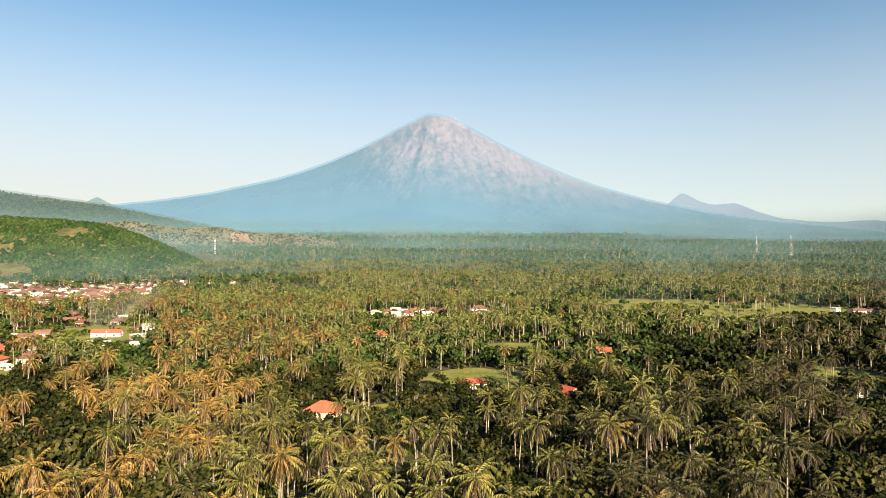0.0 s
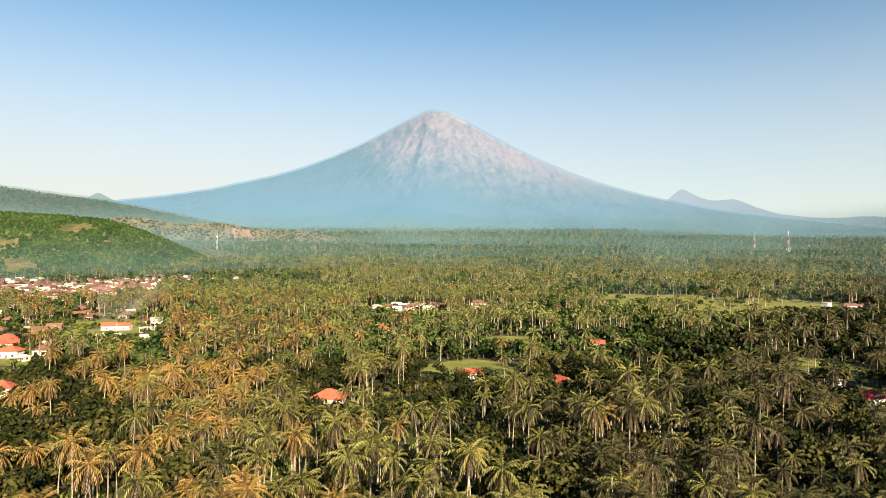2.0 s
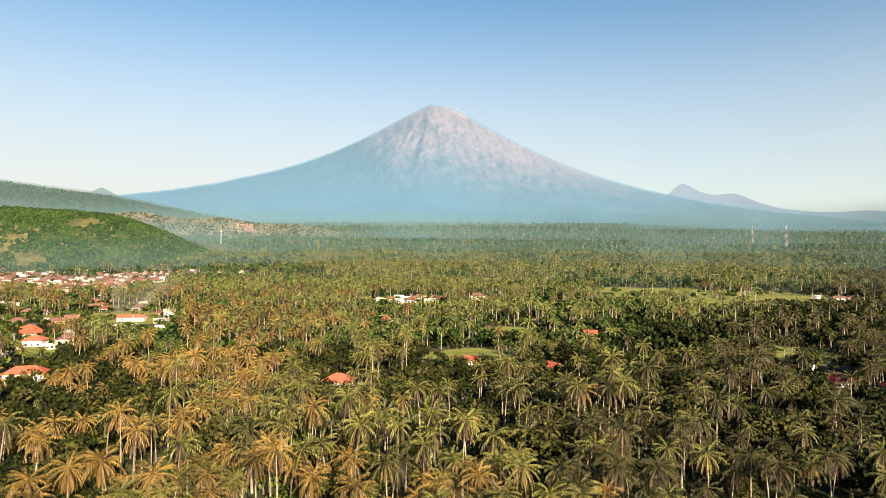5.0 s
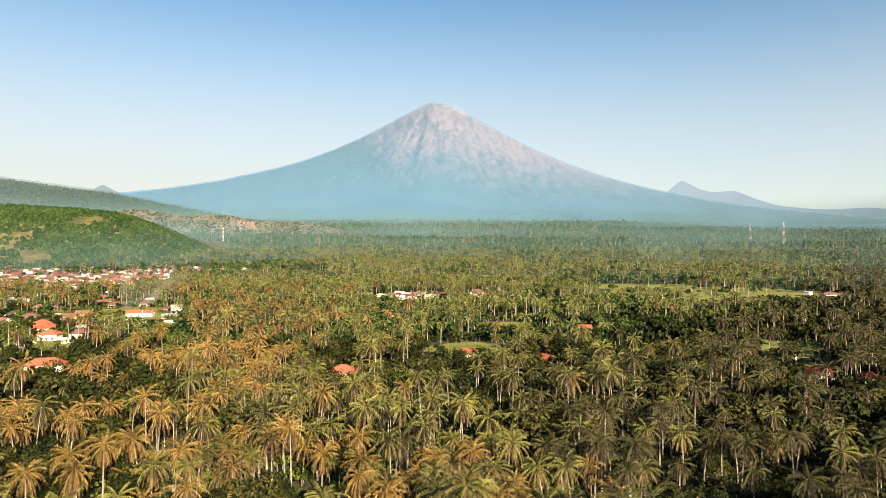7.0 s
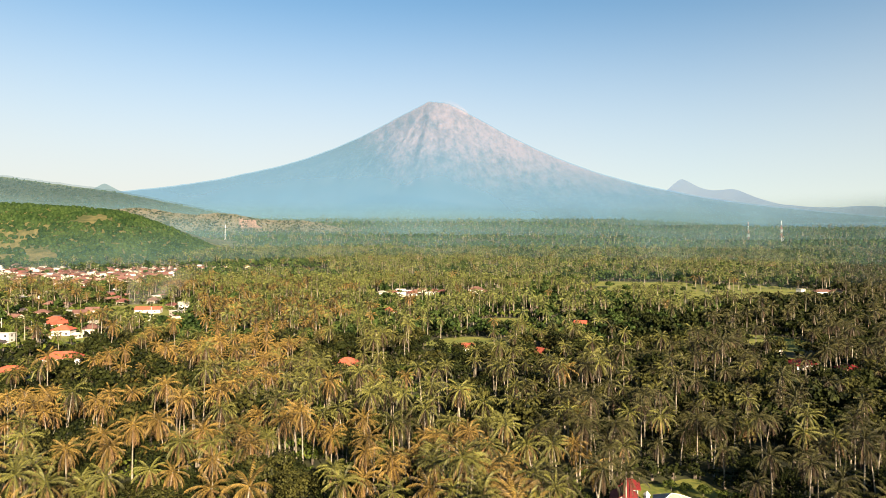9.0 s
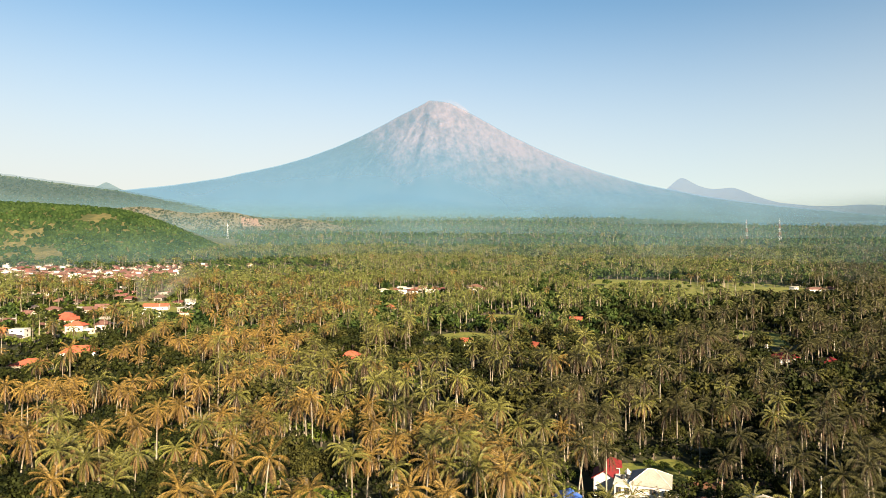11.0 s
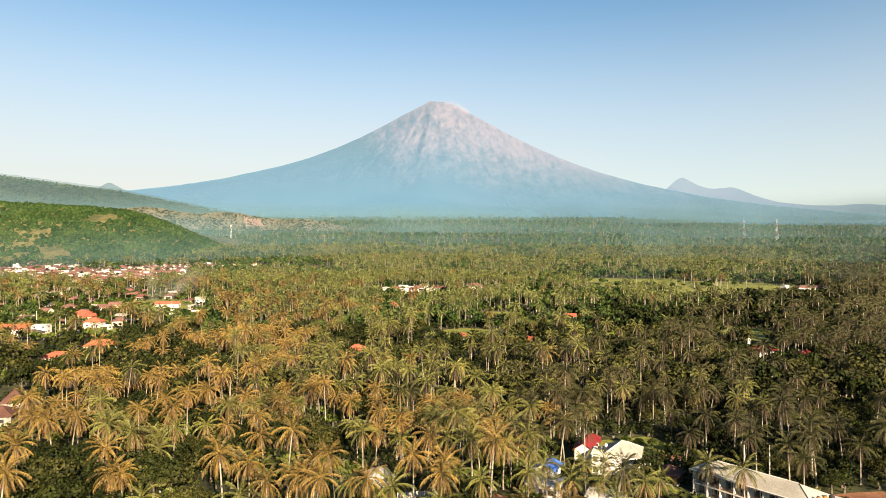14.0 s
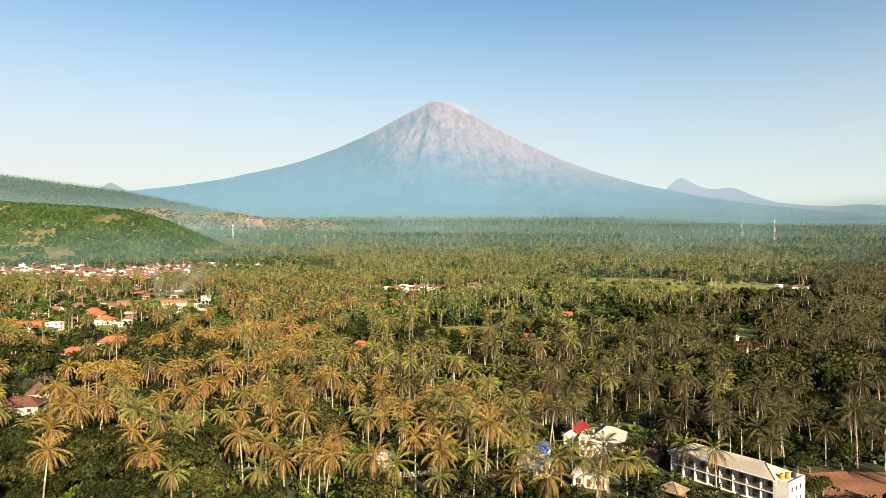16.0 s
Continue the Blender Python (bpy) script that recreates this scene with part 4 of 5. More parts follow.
def gable_roof(w, d, z, rise_h, over=0.6, thick=0.2):
    bm = bmesh.new()
    a, b = w / 2 + over, d / 2 + over
    for x0, x1 in ((-a, a),):
        lo = [bm.verts.new((x, y, zz)) for x in (x0, x1) for y, zz in ((-b, z), (0, z + rise_h), (b, z), (b, z - thick), (0, z + rise_h - thick), (-b, z - thick))]
        for k in range(6):
            bm.faces.new((lo[k], lo[(k + 1) % 6], lo[6 + (k + 1) % 6], lo[6 + k]))
        bm.faces.new(lo[:6][::-1])
        bm.faces.new(lo[6:])
    return bm


def gable_wall(w, d, h, rise_h):
    """Walls whose ends rise to the ridge."""
    bm = bmesh.new()
    a, b = w / 2, d / 2
    e = [[bm.verts.new((x, y, z)) for y, z in ((-b, -0.4), (b, -0.4), (b, h), (0, h + rise_h), (-b, h))] for x in (-a, a)]
    bm.faces.new(e[0][::-1])
    bm.faces.new(e[1])
    for k in range(5):
        bm.faces.new((e[0][k], e[0][(k + 1) % 5], e[1][(k + 1) % 5], e[1][k]))
    return bm


def ridge_caps(w, d, z, rise_h, over=0.7, ridge=None):
    """Raised cap tiles along the ridge and the hips."""
    bm = bmesh.new()
    a, b = w / 2 + over, d / 2 + over
    r = (max(w - d, 0.0) if ridge is None else ridge) / 2
    tops = [Vector((-r, 0, z + rise_h)), Vector((r, 0, z + rise_h))]
    lines = [(tops[0], Vector((-a, -b, z))), (tops[0], Vector((-a, b, z))), (tops[1], Vector((a, -b, z))), (tops[1], Vector((a, b, z)))]
    if r > 0.2:
        lines.append((tops[0], tops[1]))
    for p, q in lines:
        way = (q - p).normalized()
        side = way.cross(Vector((0, 0, 1))).normalized() * 0.16
        up = Vector((0, 0, 0.14))
        vs = [bm.verts.new(k) for s in (p, q) for k in (s + side, s + up, s - side)]
        bm.faces.new((vs[0], vs[1], vs[4], vs[3]))
        bm.faces.new((vs[1], vs[2], vs[5], vs[4]))
    return bm


def window(parent, x, y, z, w, h, face):
    """A framed window, its pane set back; face: the side of the wall it is in."""
    t = 0.07
    if face in "ns":
        s = -1 if face == "s" else 1
        y0, y1 = sorted((y - s * 0.1, y + s * 0.05))
        p0, p1 = sorted((y, y + s * 0.02))
        rim = boxes((x - w / 2 - t, x + w / 2 + t, y0, y1, z - t, z), (x - w / 2 - t, x + w / 2 + t, y0, y1, z + h, z + h + t), (x - w / 2 - t, x - w / 2, y0, y1, z, z + h), (x + w / 2, x + w / 2 + t, y0, y1, z, z + h), (x - t / 2, x + t / 2, y0, y1, z, z + h))
        glass = boxes((x - w / 2, x + w / 2, p0, p1, z, z + h))
    else:
        s = -1 if face == "w" else 1
        x0, x1 = sorted((x - s * 0.1, x + s * 0.05))
        p0, p1 = sorted((x, x + s * 0.02))
        rim = boxes((x0, x1, y - w / 2 - t, y + w / 2 + t, z - t, z), (x0, x1, y - w / 2 - t, y + w / 2 + t, z + h, z + h + t), (x0, x1, y - w / 2 - t, y - w / 2, z, z + h), (x0, x1, y + w / 2, y + w / 2 + t, z, z + h), (x0, x1, y - t / 2, y + t / 2, z, z + h))
        glass = boxes((p0, p1, y - w / 2, y + w / 2, z, z + h))
    frame_ob = part("window", rim, M_DARK_WOOD, parent)
    part("pane", glass, M_GLASS, frame_ob)


def house(label, w, d, h, rise_h, roof, wall_mat, roof_mat, ridge=None, windows=True, over=0.7):
    """A small village house about its own origin: walls, tiled roof with ridge caps, windows and a door."""
    ob = tagged(new("house"), label, "house", "village houses")
    if roof == "gable":
        part("wall", gable_wall(w, d, h, rise_h - 0.22), wall_mat, ob)
        part("roof", gable_roof(w, d, h, rise_h), roof_mat, ob)
    elif roof == "hip":
        part("wall", boxes((-w / 2, w / 2, -d / 2, d / 2, -0.4, h - 0.02)), wall_mat, ob)
        r = part("roof", hip_roof(w, d, h + 0.2, rise_h, over, ridge), roof_mat, ob)
        part("ridge_cap", ridge_caps(w, d, h + 0.2, rise_h, over, ridge), roof_mat, r)
    else:
        part("wall", boxes((-w / 2, w / 2, -d / 2, d / 2, -0.4, h)), wall_mat, ob)
        part("roof", boxes((-w / 2 - 0.3, w / 2 + 0.3, -d / 2 - 0.3, d / 2 + 0.3, h, h + 0.25)), roof_mat, ob)
    part("plinth", boxes((-w / 2 - 0.25, w / 2 + 0.25, -d / 2 - 0.25, d / 2 + 0.25, -0.5, 0.25)), M_CONCRETE, ob)
    if windows:
        z = 1.0
        for floor_z in (0, 3.1) if h > 5 else (0,):
            for k in (-0.3, 0.3):
                window(ob, k * w, -d / 2 - 0.02, floor_z + z, 1.3, 1.2, "s")
            window(ob, w / 2 + 0.02, 0, floor_z + z, 1.3, 1.2, "e")
        part("door", boxes((-0.5, 0.5, -d / 2 - 0.08, -d / 2 + 0.02, 0.25, 2.35)), M_DARK_WOOD, ob)
    return ob


def put(ob, x, y, rz, first=True, sink=0.0, scale=1.0):
    m = pose(x, y, float(ground_z(x, y)) - sink, 0, 0, rz)
    if first:
        ob.matrix_basis = m
        return ob
    return copy_thing(ob, m)


# single houses with known places
put(house("house with a broad bright orange hipped tile roof", 12.5, 9.5, 3.2, 3.3, "hip", M_WALL_CREAM, M_ROOF_ORANGE, ridge=2.5, over=1.2), -42, 267, -8)
put(house("long low white house with an orange hipped roof by a meadow", 13.5, 7, 3.0, 2.0, "hip", M_WALL, M_ROOF_ORANGE), 24.5, 322, 6)
put(house("house with a steep orange-red gabled roof among trees", 11, 6.5, 3.6, 2.8, "gable", M_WALL_CREAM, M_ROOF_ORANGE), 67, 297, -62)
put(house("house with a weathered red gabled roof among trees", 9, 7, 4.2, 2.4, "gable", M_WALL_CREAM, M_ROOF_ORANGE), 119, 418, -20)
put(house("house with an orange pyramid roof amid palms", 10, 9, 4.2, 4.0, "hip", M_WALL, M_ROOF_ORANGE, ridge=0.5), -33, 494, 10)
put(house("house with a vivid red hipped roof beside a meadow", 13, 9, 3.4, 2.6, "hip", M_WALL, M_ROOF_RED), 198.5, 262, 12)
put(house("small house with a vivid red hipped roof", 9, 8, 3.4, 2.6, "hip", M_WALL, M_ROOF_RED, ridge=1.5), 214.5, 247, -10)
put(house("white house with a square pink-red hipped roof", 12.5, 9, 4.2, 3.0, "hip", M_WALL, M_ROOF_ORANGE, ridge=2.0), -260, 391, 4)
put(house("brown-roofed house beside a white house", 11, 9, 3.4, 3.4, "hip", M_WALL_CREAM, M_ROOF_BROWN, ridge=2), -246, 402, 20)
put(house("pale cottage with a low gabled roof on a lawn", 5.5, 4.2, 2.4, 1.5, "gable", M_WALL_CREAM, M_CONCRETE), -244, 379, -25)
put(house("large house with bright orange gabled roof and white walls", 18, 9, 3.6, 3.2, "hip", M_WALL, M_ROOF_ORANGE, ridge=9), -201, 286, 16)
put(house("orange hipped roof amid palm crowns", 16, 10, 3.4, 2.8, "hip", M_WALL_CREAM, M_ROOF_ORANGE, ridge=5), -205, 249, -6)
put(house("long house with a bright red-orange gabled roof", 17, 10, 4.0, 3.6, "gable", M_WALL, M_ROOF_ORANGE), -298, 356, 14)
put(house("plain white two-storey block with flat roof", 10, 8, 6.0, 0, "flat", M_WALL, M_CONCRETE), -282.5, 361, 4)
put(house("low house with a dark brown hipped roof", 16, 8, 2.8, 2.2, "hip", M_WALL_CREAM, M_ROOF_DARK), -280, 344, -4)
put(house("reddish-roofed house beside a white block", 11, 7, 3.0, 2.4, "gable", M_WALL_CREAM, M_ROOF_BROWN), -258, 362, -30)
put(house("long white house with a salmon-red gabled roof", 22, 8, 3.6, 2.6, "gable", M_WALL, M_ROOF_ORANGE), -256, 520, 6)
put(house("flat-roofed white block at the palm grove's edge", 15, 8, 4.5, 0, "flat", M_WALL, M_CONCRETE), -236, 466, -2)
put(house("white house with flat grey roof", 12, 8, 4.0, 0, "flat", M_WALL_CREAM, M_ROOF_BROWN), -208, 470, 10)
put(house("white gabled house standing above palms", 9, 8, 5.5, 3.0, "gable", M_WALL, M_ROOF_PALE), -232, 540, 30)
put(house("house with orange-red roof near the road", 14, 9, 3.4, 2.8, "hip", M_WALL, M_ROOF_ORANGE), -300, 450, -12)
put(house("red gabled house before a hedge", 13, 8, 3.4, 2.6, "gable", M_WALL_CREAM, M_ROOF_ORANGE), -286, 428, 35)
put(house("house with faded red-brown roof and white walls amid fields", 22, 9, 3.4, 2.4, "hip", M_WALL, M_ROOF_BROWN), 476, 681, 4)
put(house("pink stepped house with a white upper room", 15, 10, 6.2, 3.4, "hip", M_WALL, M_ROOF_BROWN), 59, 682, -12)


put(house("house with a broad weathered brown roof amid dense trees", 15, 9, 3.2, 3.0, "hip", M_WALL_DULL, M_ROOF_UMBER, ridge=6), -161, 130, 12)
put(house("house with a steep pointed faded red roof", 8, 7, 3.4, 4.4, "hip", M_WALL_DULL, M_ROOF_UMBER, ridge=0.3), -166, 150, 25)
put(house("small hut with a rusty sheet roof", 7, 5, 2.6, 1.6, "gable", M_WALL_DULL, M_ROOF_BROWN), -139, 129, -14)


def hamlet(places, kinds, seed):
    """Houses of a few kinds at scattered places."""
    rng = np.random.default_rng(seed)
    made = [False] * len(kinds)
    for x, y in places:
        k = int(rng.integers(0, len(kinds)))
        put(kinds[k], x, y, rng.uniform(-40, 40), not made[k])
        made[k] = True


def village_kinds(windows):
    return [house("village house with a rust-red tile roof", 11, 8, 3.0, 2.8, "hip", M_WALL_DULL, M_ROOF_PINK, windows=windows),
            house("village house with a faded red-brown gabled roof", 12, 8, 3.0, 3.0, "gable", M_WALL_CREAM, M_ROOF_BROWN, windows=windows),
            house("village house with a weathered brown roof", 11, 8, 2.9, 2.8, "gable", M_WALL_DULL, M_ROOF_BROWN, windows=windows),
            house("cream village house with a flat roof", 9, 7, 4.0, 0, "flat", M_WALL_DULL, M_CONCRETE, windows=windows),
            house("cream village house with a brownish hipped roof", 12, 9, 3.2, 2.6, "hip", M_WALL_DULL, M_ROOF_BROWN, windows=windows),
            house("village house with a dark red hipped roof", 12, 9, 3.0, 2.8, "hip", M_WALL_DULL, M_ROOF_BROWN, windows=windows),
            house("small village house with a pink hipped roof", 9, 7, 2.8, 2.4, "hip", M_WALL_CREAM, M_ROOF_PINK, windows=windows),
            house("small cream village house with a pale sheet roof", 9, 7, 3.4, 1.6, "gable", M_WALL_CREAM, M_ROOF_PALE, windows=windows),
            house("white two-storey village house with a flat roof", 8, 7, 5.6, 0, "flat", M_WALL, M_CONCRETE, windows=windows),
            house("cream village house with a dark brown hipped roof", 10, 8, 3.2, 2.6, "hip", M_WALL_CREAM, M_ROOF_UMBER, windows=windows),
            house("small village house with a dark weathered roof", 9, 7, 2.8, 2.2, "gable", M_WALL_CREAM, M_ROOF_DARK, windows=windows),
            house("small village house with a rusty brown roof", 8, 6, 2.8, 2.2, "gable", M_WALL_CREAM, M_ROOF_BROWN, windows=windows)]


def pale_kinds():
    return [house("white house with a pale tiled hipped roof", 11, 8, 3.6, 2.4, "hip", M_WALL, M_ROOF_PALE),
            house("white flat-roofed house among gardens", 10, 8, 4.6, 0, "flat", M_WALL, M_CONCRETE),
            house("white house with a faded pink hipped roof", 11, 8, 3.4, 2.6, "hip", M_WALL, M_ROOF_PINK),
            house("white gabled house with a rust-brown roof", 10, 7, 4.2, 2.4, "gable", M_WALL, M_ROOF_BROWN)]


def far_village(places, kinds, seed):
    """The farthest houses of the village, too small to pick apart, as one object."""
    rng = np.random.default_rng(seed)
    shapes = []
    for ob in kinds:
        pieces = []
        for p in ob.children_recursive:
            me = p.data
            me.calc_loop_triangles()
            v = np.array([q.co for q in me.vertices])
            pieces.append((v, np.array([q.vertices[:] for q in me.loop_triangles]), HOUSE_MATS.index(me.materials[0])))
        shapes.append(joined(pieces))
        for p in (*ob.children_recursive, ob):
            bpy.data.objects.remove(p)
    x, y = np.array(places).T
    strewn("village_houses", shapes, x, y, ground_z(x, y), rng, HOUSE_MATS, "small white and red-roofed houses at the hill's foot", "houses", 0.85, 1.1)


HOUSE_MATS = [M_WALL, M_WALL_DULL, M_WALL_CREAM, M_CONCRETE, M_ROOF_ORANGE, M_ROOF_PINK, M_ROOF_BROWN, M_ROOF_PALE, M_ROOF_DARK, M_ROOF_UMBER]
VILLAGE.sort(key=lambda p: p[1])
hamlet(VILLAGE[:190], village_kinds(False), 4)
far_village(VILLAGE[190:], village_kinds(False), 5)
hamlet(HAMLET, pale_kinds(), 8)
hamlet(NEAR_VILLAGE + [(500, 690), (455, 690), (70, 690), (100, 520), (-20, 420)], village_kinds(True), 3)


# ---- the two-storey guesthouse with balconies ----
def guesthouse():
    ob = tagged(new("guesthouse"), "long white two-storey guesthouse with balconies and pale hipped roof", "building")
    L, D, H, bays = 33.0, 9.0, 6.3, 8
    back = 2.0
    part("wall", boxes((0, L - 3.6, back, D, -0.3, H - 0.15)), M_WALL, ob, "shaded white wall behind the balconies")
    part("end_block", boxes((L - 3.6, L, 0.0, D, -0.3, H)), M_WALL, ob, "plain white end block")
    part("floor_slab", boxes((-0.2, L - 3.6, -0.1, back, 2.9, 3.15)), M_CONCRETE, ob)
    part("ground_slab", boxes((-0.4, L + 0.2, -0.6, D + 0.3, -0.35, 0.12)), M_CONCRETE, ob)
    part("roof_edge", boxes((-0.7, L - 3.6, -0.7, D + 0.7, H - 0.15, H + 0.2)), M_WALL, ob, "white roof edge beam")
    for k in range(bays + 1):
        x = min(k * (L - 3.6) / bays, L - 3.9)
        part("partition", boxes((x, x + 0.22, 0, back, 0.12, 2.9), (x, x + 0.22, 0, back, 3.15, H - 0.15)), M_WALL, ob, "white partition between balconies")
    for k in range(bays):
        x0 = k * (L - 3.6) / bays + 0.22
        x1 = (k + 1) * (L - 3.6) / bays
        for z in (0.12, 3.15):
            door = part("door", boxes((x0 + 0.5, x0 + 1.9, back - 0.06, back + 0.03, z, z + 2.15)), M_DARK_WOOD, ob)
            part("pane", boxes((x0 + 0.65, x0 + 1.75, back - 0.09, back - 0.065, z + 0.5, z + 2.0)), M_GLASS, door)
            rim = part("window", boxes((x0 + 2.1, x1 - 0.25, back - 0.06, back + 0.03, z + 0.8, z + 2.1)), M_DARK_WOOD, ob)
            part("pane", boxes((x0 + 2.2, x1 - 0.35, back - 0.09, back - 0.065, z + 0.9, z + 2.0)), M_GLASS, rim)
        rail = boxes((x0, x1, 0.0, 0.08, 4.05, 4.13), (x0, x1, 0.0, 0.08, 3.3, 3.36))
        for j in range(9):
            x = x0 + (x1 - x0) * (j + 0.5) / 9
            box(rail, x - 0.025, x + 0.025, 0.01, 0.07, 3.36, 4.05)
        part("railing", rail, M_DARK_WOOD, ob)
    bm = bmesh.new()
    z = H + 0.2
    w0, w1, d0, d1 = -0.7, L - 3.2, -0.3, D + 0.7
    low = [bm.verts.new(p) for p in ((w0, d0, z), (w1, d0, z), (w1, d1, z), (w0, d1, z))]
    top = [bm.verts.new(p) for p in ((w0 + 5.0, (d0 + d1) / 2, z + 2.3), (w1 - 5.0, (d0 + d1) / 2, z + 2.3))]
    for q in ((low[0], low[1], top[1], top[0]), (low[1], low[2], top[1]), (low[2], low[3], top[0], top[1]), (low[3], low[0], top[0])):
        bm.faces.new(q)
    bm.faces.new(low[::-1])
    roof = part("roof", bm, M_ROOF_PALE, ob, "pale grey hipped tile roof")
    cap = boxes((w0 + 5.0, w1 - 5.0, (d0 + d1) / 2 - 0.16, (d0 + d1) / 2 + 0.16, z + 2.26, z + 2.42))
    part("ridge_cap", cap, M_CONCRETE, roof)
    part("hip_cap", hip_line((w1, d0, z), (w1 - 5.0, (d0 + d1) / 2, z + 2.3)), M_ROOF_DARK, roof)
    for y0, y1, x0, x1 in ((0, 0.2, L - 3.6, L), (D - 0.2, D, L - 3.6, L), (0.2, D - 0.2, L - 0.2, L)):
        part("parapet", boxes((x0, x1, y0, y1, H, H + 0.45)), M_WALL, ob)
    for k, y in enumerate((1.6, 3.9, 6.4)):
        for z in (1.0, 4.0):
            window(ob, L + 0.02, y, z + 0.2, 0.6, 1.0, "e")
    part("gutter", boxes((-0.7, L - 3.6, -0.82, -0.7, H - 0.05, H + 0.1)), M_ROOF_DARK, ob)
    ob.matrix_basis = pose(70.6, 58.9, 0, 0, 0, -53.7)
    for k, (x, y, mat, label) in enumerate(((L - 2.9, 2.6, M_TANK_ORANGE, "orange plastic water tank on a roof"), (L - 2.2, 4.4, M_TANK_ORANGE, "orange plastic water tank on a roof"), (L - 1.6, 6.3, M_TANK_BLACK, "black plastic water tank on a roof"))):
        tank = tagged(new("water_tank"), label, "water tank", "roof tanks")
        part("body", cylinder(0, 0, 0.0, 1.15, 0.62, 14), mat, tank)
        part("shoulder", cylinder(0, 0, 1.15, 1.42, 0.62, 14, 0.28), mat, tank)
        part("lid", cylinder(0, 0, 1.42, 1.5, 0.3, 12), M_TANK_BLACK, tank)
        tank.matrix_basis = pose(70.6, 58.9, 0, 0, 0, -53.7) @ pose(x, y, H)


def hip_line(p, q):
    p, q = Vector(p), Vector(q)
    side = (q - p).normalized().cross(Vector((0, 0, 1))).normalized() * 0.14
    bm = bmesh.new()
    vs = [bm.verts.new(k) for s in (p, q) for k in (s + side, s + Vector((0, 0, 0.16)), s - side)]
    bm.faces.new((vs[0], vs[1], vs[4], vs[3]))
    bm.faces.new((vs[1], vs[2], vs[5], vs[4]))
    return bm


guesthouse()


def white_villa():
    """A white two-storey villa: a block under a pale tent roof and a lower flat-roofed wing."""
    ob = tagged(new("villa"), "white two-storey villa with pale tent roof and flat wing", "house")
    part("wall", boxes((-4.4, 4.4, -4.2, 4.2, -0.3, 6.0)), M_WALL, ob)
    r = part("roof", hip_roof(8.8, 8.4, 6.25, 2.7, 0.7, 1.6), M_ROOF_PALE, ob, "pale grey tent-shaped tile roof")
    part("ridge_cap", ridge_caps(8.8, 8.4, 6.25, 2.7, 0.7, 1.6), M_CONCRETE, r)
    part("wing", boxes((-8.6, -4.4, -5.6, 1.4, -0.3, 5.9)), M_WALL, ob, "flat-roofed white wing")
    part("wing_roof", boxes((-8.9, -4.4, -5.9, 1.6, 5.9, 6.1)), M_CONCRETE, ob)
    part("balcony", boxes((-8.6, -3.6, -6.9, -5.6, 2.9, 3.1), (-8.6, -3.6, -6.9, -6.8, 3.1, 3.9)), M_WALL, ob)
    part("canopy", boxes((4.4, 7.4, -3.6, 0.4, 3.0, 3.2)), M_CONCRETE, ob)
    part("post", boxes((7.1, 7.3, -3.5, -3.3, -0.2, 3.0)), M_CONCRETE, ob)
    part("post", boxes((7.1, 7.3, 0.1, 0.3, -0.2, 3.0)), M_CONCRETE, ob)
    for x, z in ((-7.6, 0.8), (-5.6, 0.8), (-7.6, 3.9), (-5.6, 3.9)):
        window(ob, x, -5.62, z, 1.1, 1.4, "s")
    for z in (1.0, 4.0):
        window(ob, 4.42, -1.4, z, 1.3, 1.2, "e")
        window(ob, 4.42, 2.0, z, 1.3, 1.2, "e")
        window(ob, 0.5, -4.22, z, 1.3, 1.2, "s")
    ob.matrix_basis = pose(57.4, 75.4, 0, 0, 0, -22)
    for x, y in ((-6.9, -1.6), (-5.6, -1.0)):
        tank = tagged(new("water_tank"), "black plastic water tank on a roof", "water tank", "roof tanks")
        part("body", cylinder(0, 0, 0.0, 0.9, 0.55, 14), M_TANK_BLACK, tank)
        part("lid", cylinder(0, 0, 0.9, 1.05, 0.3, 12), M_TANK_BLACK, tank)
        tank.matrix_basis = pose(57.4, 75.4, 0, 0, 0, -22) @ pose(x, y, 6.1)


white_villa()
put(house("white house with a deep red gabled roof", 6.8, 5.4, 5.0, 2.2, "gable", M_WALL, M_ROOF_RED), 47.6, 82.5, -110)
put(house("small red-roofed house behind a villa", 4.6, 4, 2.8, 1.7, "hip", M_WALL, M_ROOF_RED), 53.3, 96.5, -15)
put(house("white house with a blue sheet roof", 6.2, 5.2, 4.8, 1.4, "gable", M_WALL, M_BLUE), 33.4, 66.8, 60)
put(house("low white flat-roofed annexe among palms", 9, 7, 3.6, 0, "flat", M_WALL, M_CONCRETE), 31.0, 59.5, -25)
put(house("low pale flat-roofed annexe by a villa", 9, 6, 3.0, 0, "flat", M_WALL_CREAM, M_CONCRETE), 45.0, 50.5, -25)
put(house("small brown-roofed shed beside a guesthouse", 5.5, 5, 2.6, 2.0, "hip", M_DARK_WOOD, M_ROOF_UMBER, windows=False), 67.5, 67.0, -40)
put(house("small thatched hut in a garden", 5, 4.5, 2.2, 1.8, "hip", M_DARK_WOOD, M_THATCH, windows=False), 64.0, 40.5, -50)
put(house("roof of a small house hidden under palms", 7, 5, 2.8, 1.8, "gable", M_WALL, M_ROOF_PALE), -74.0, 42.0, 20)


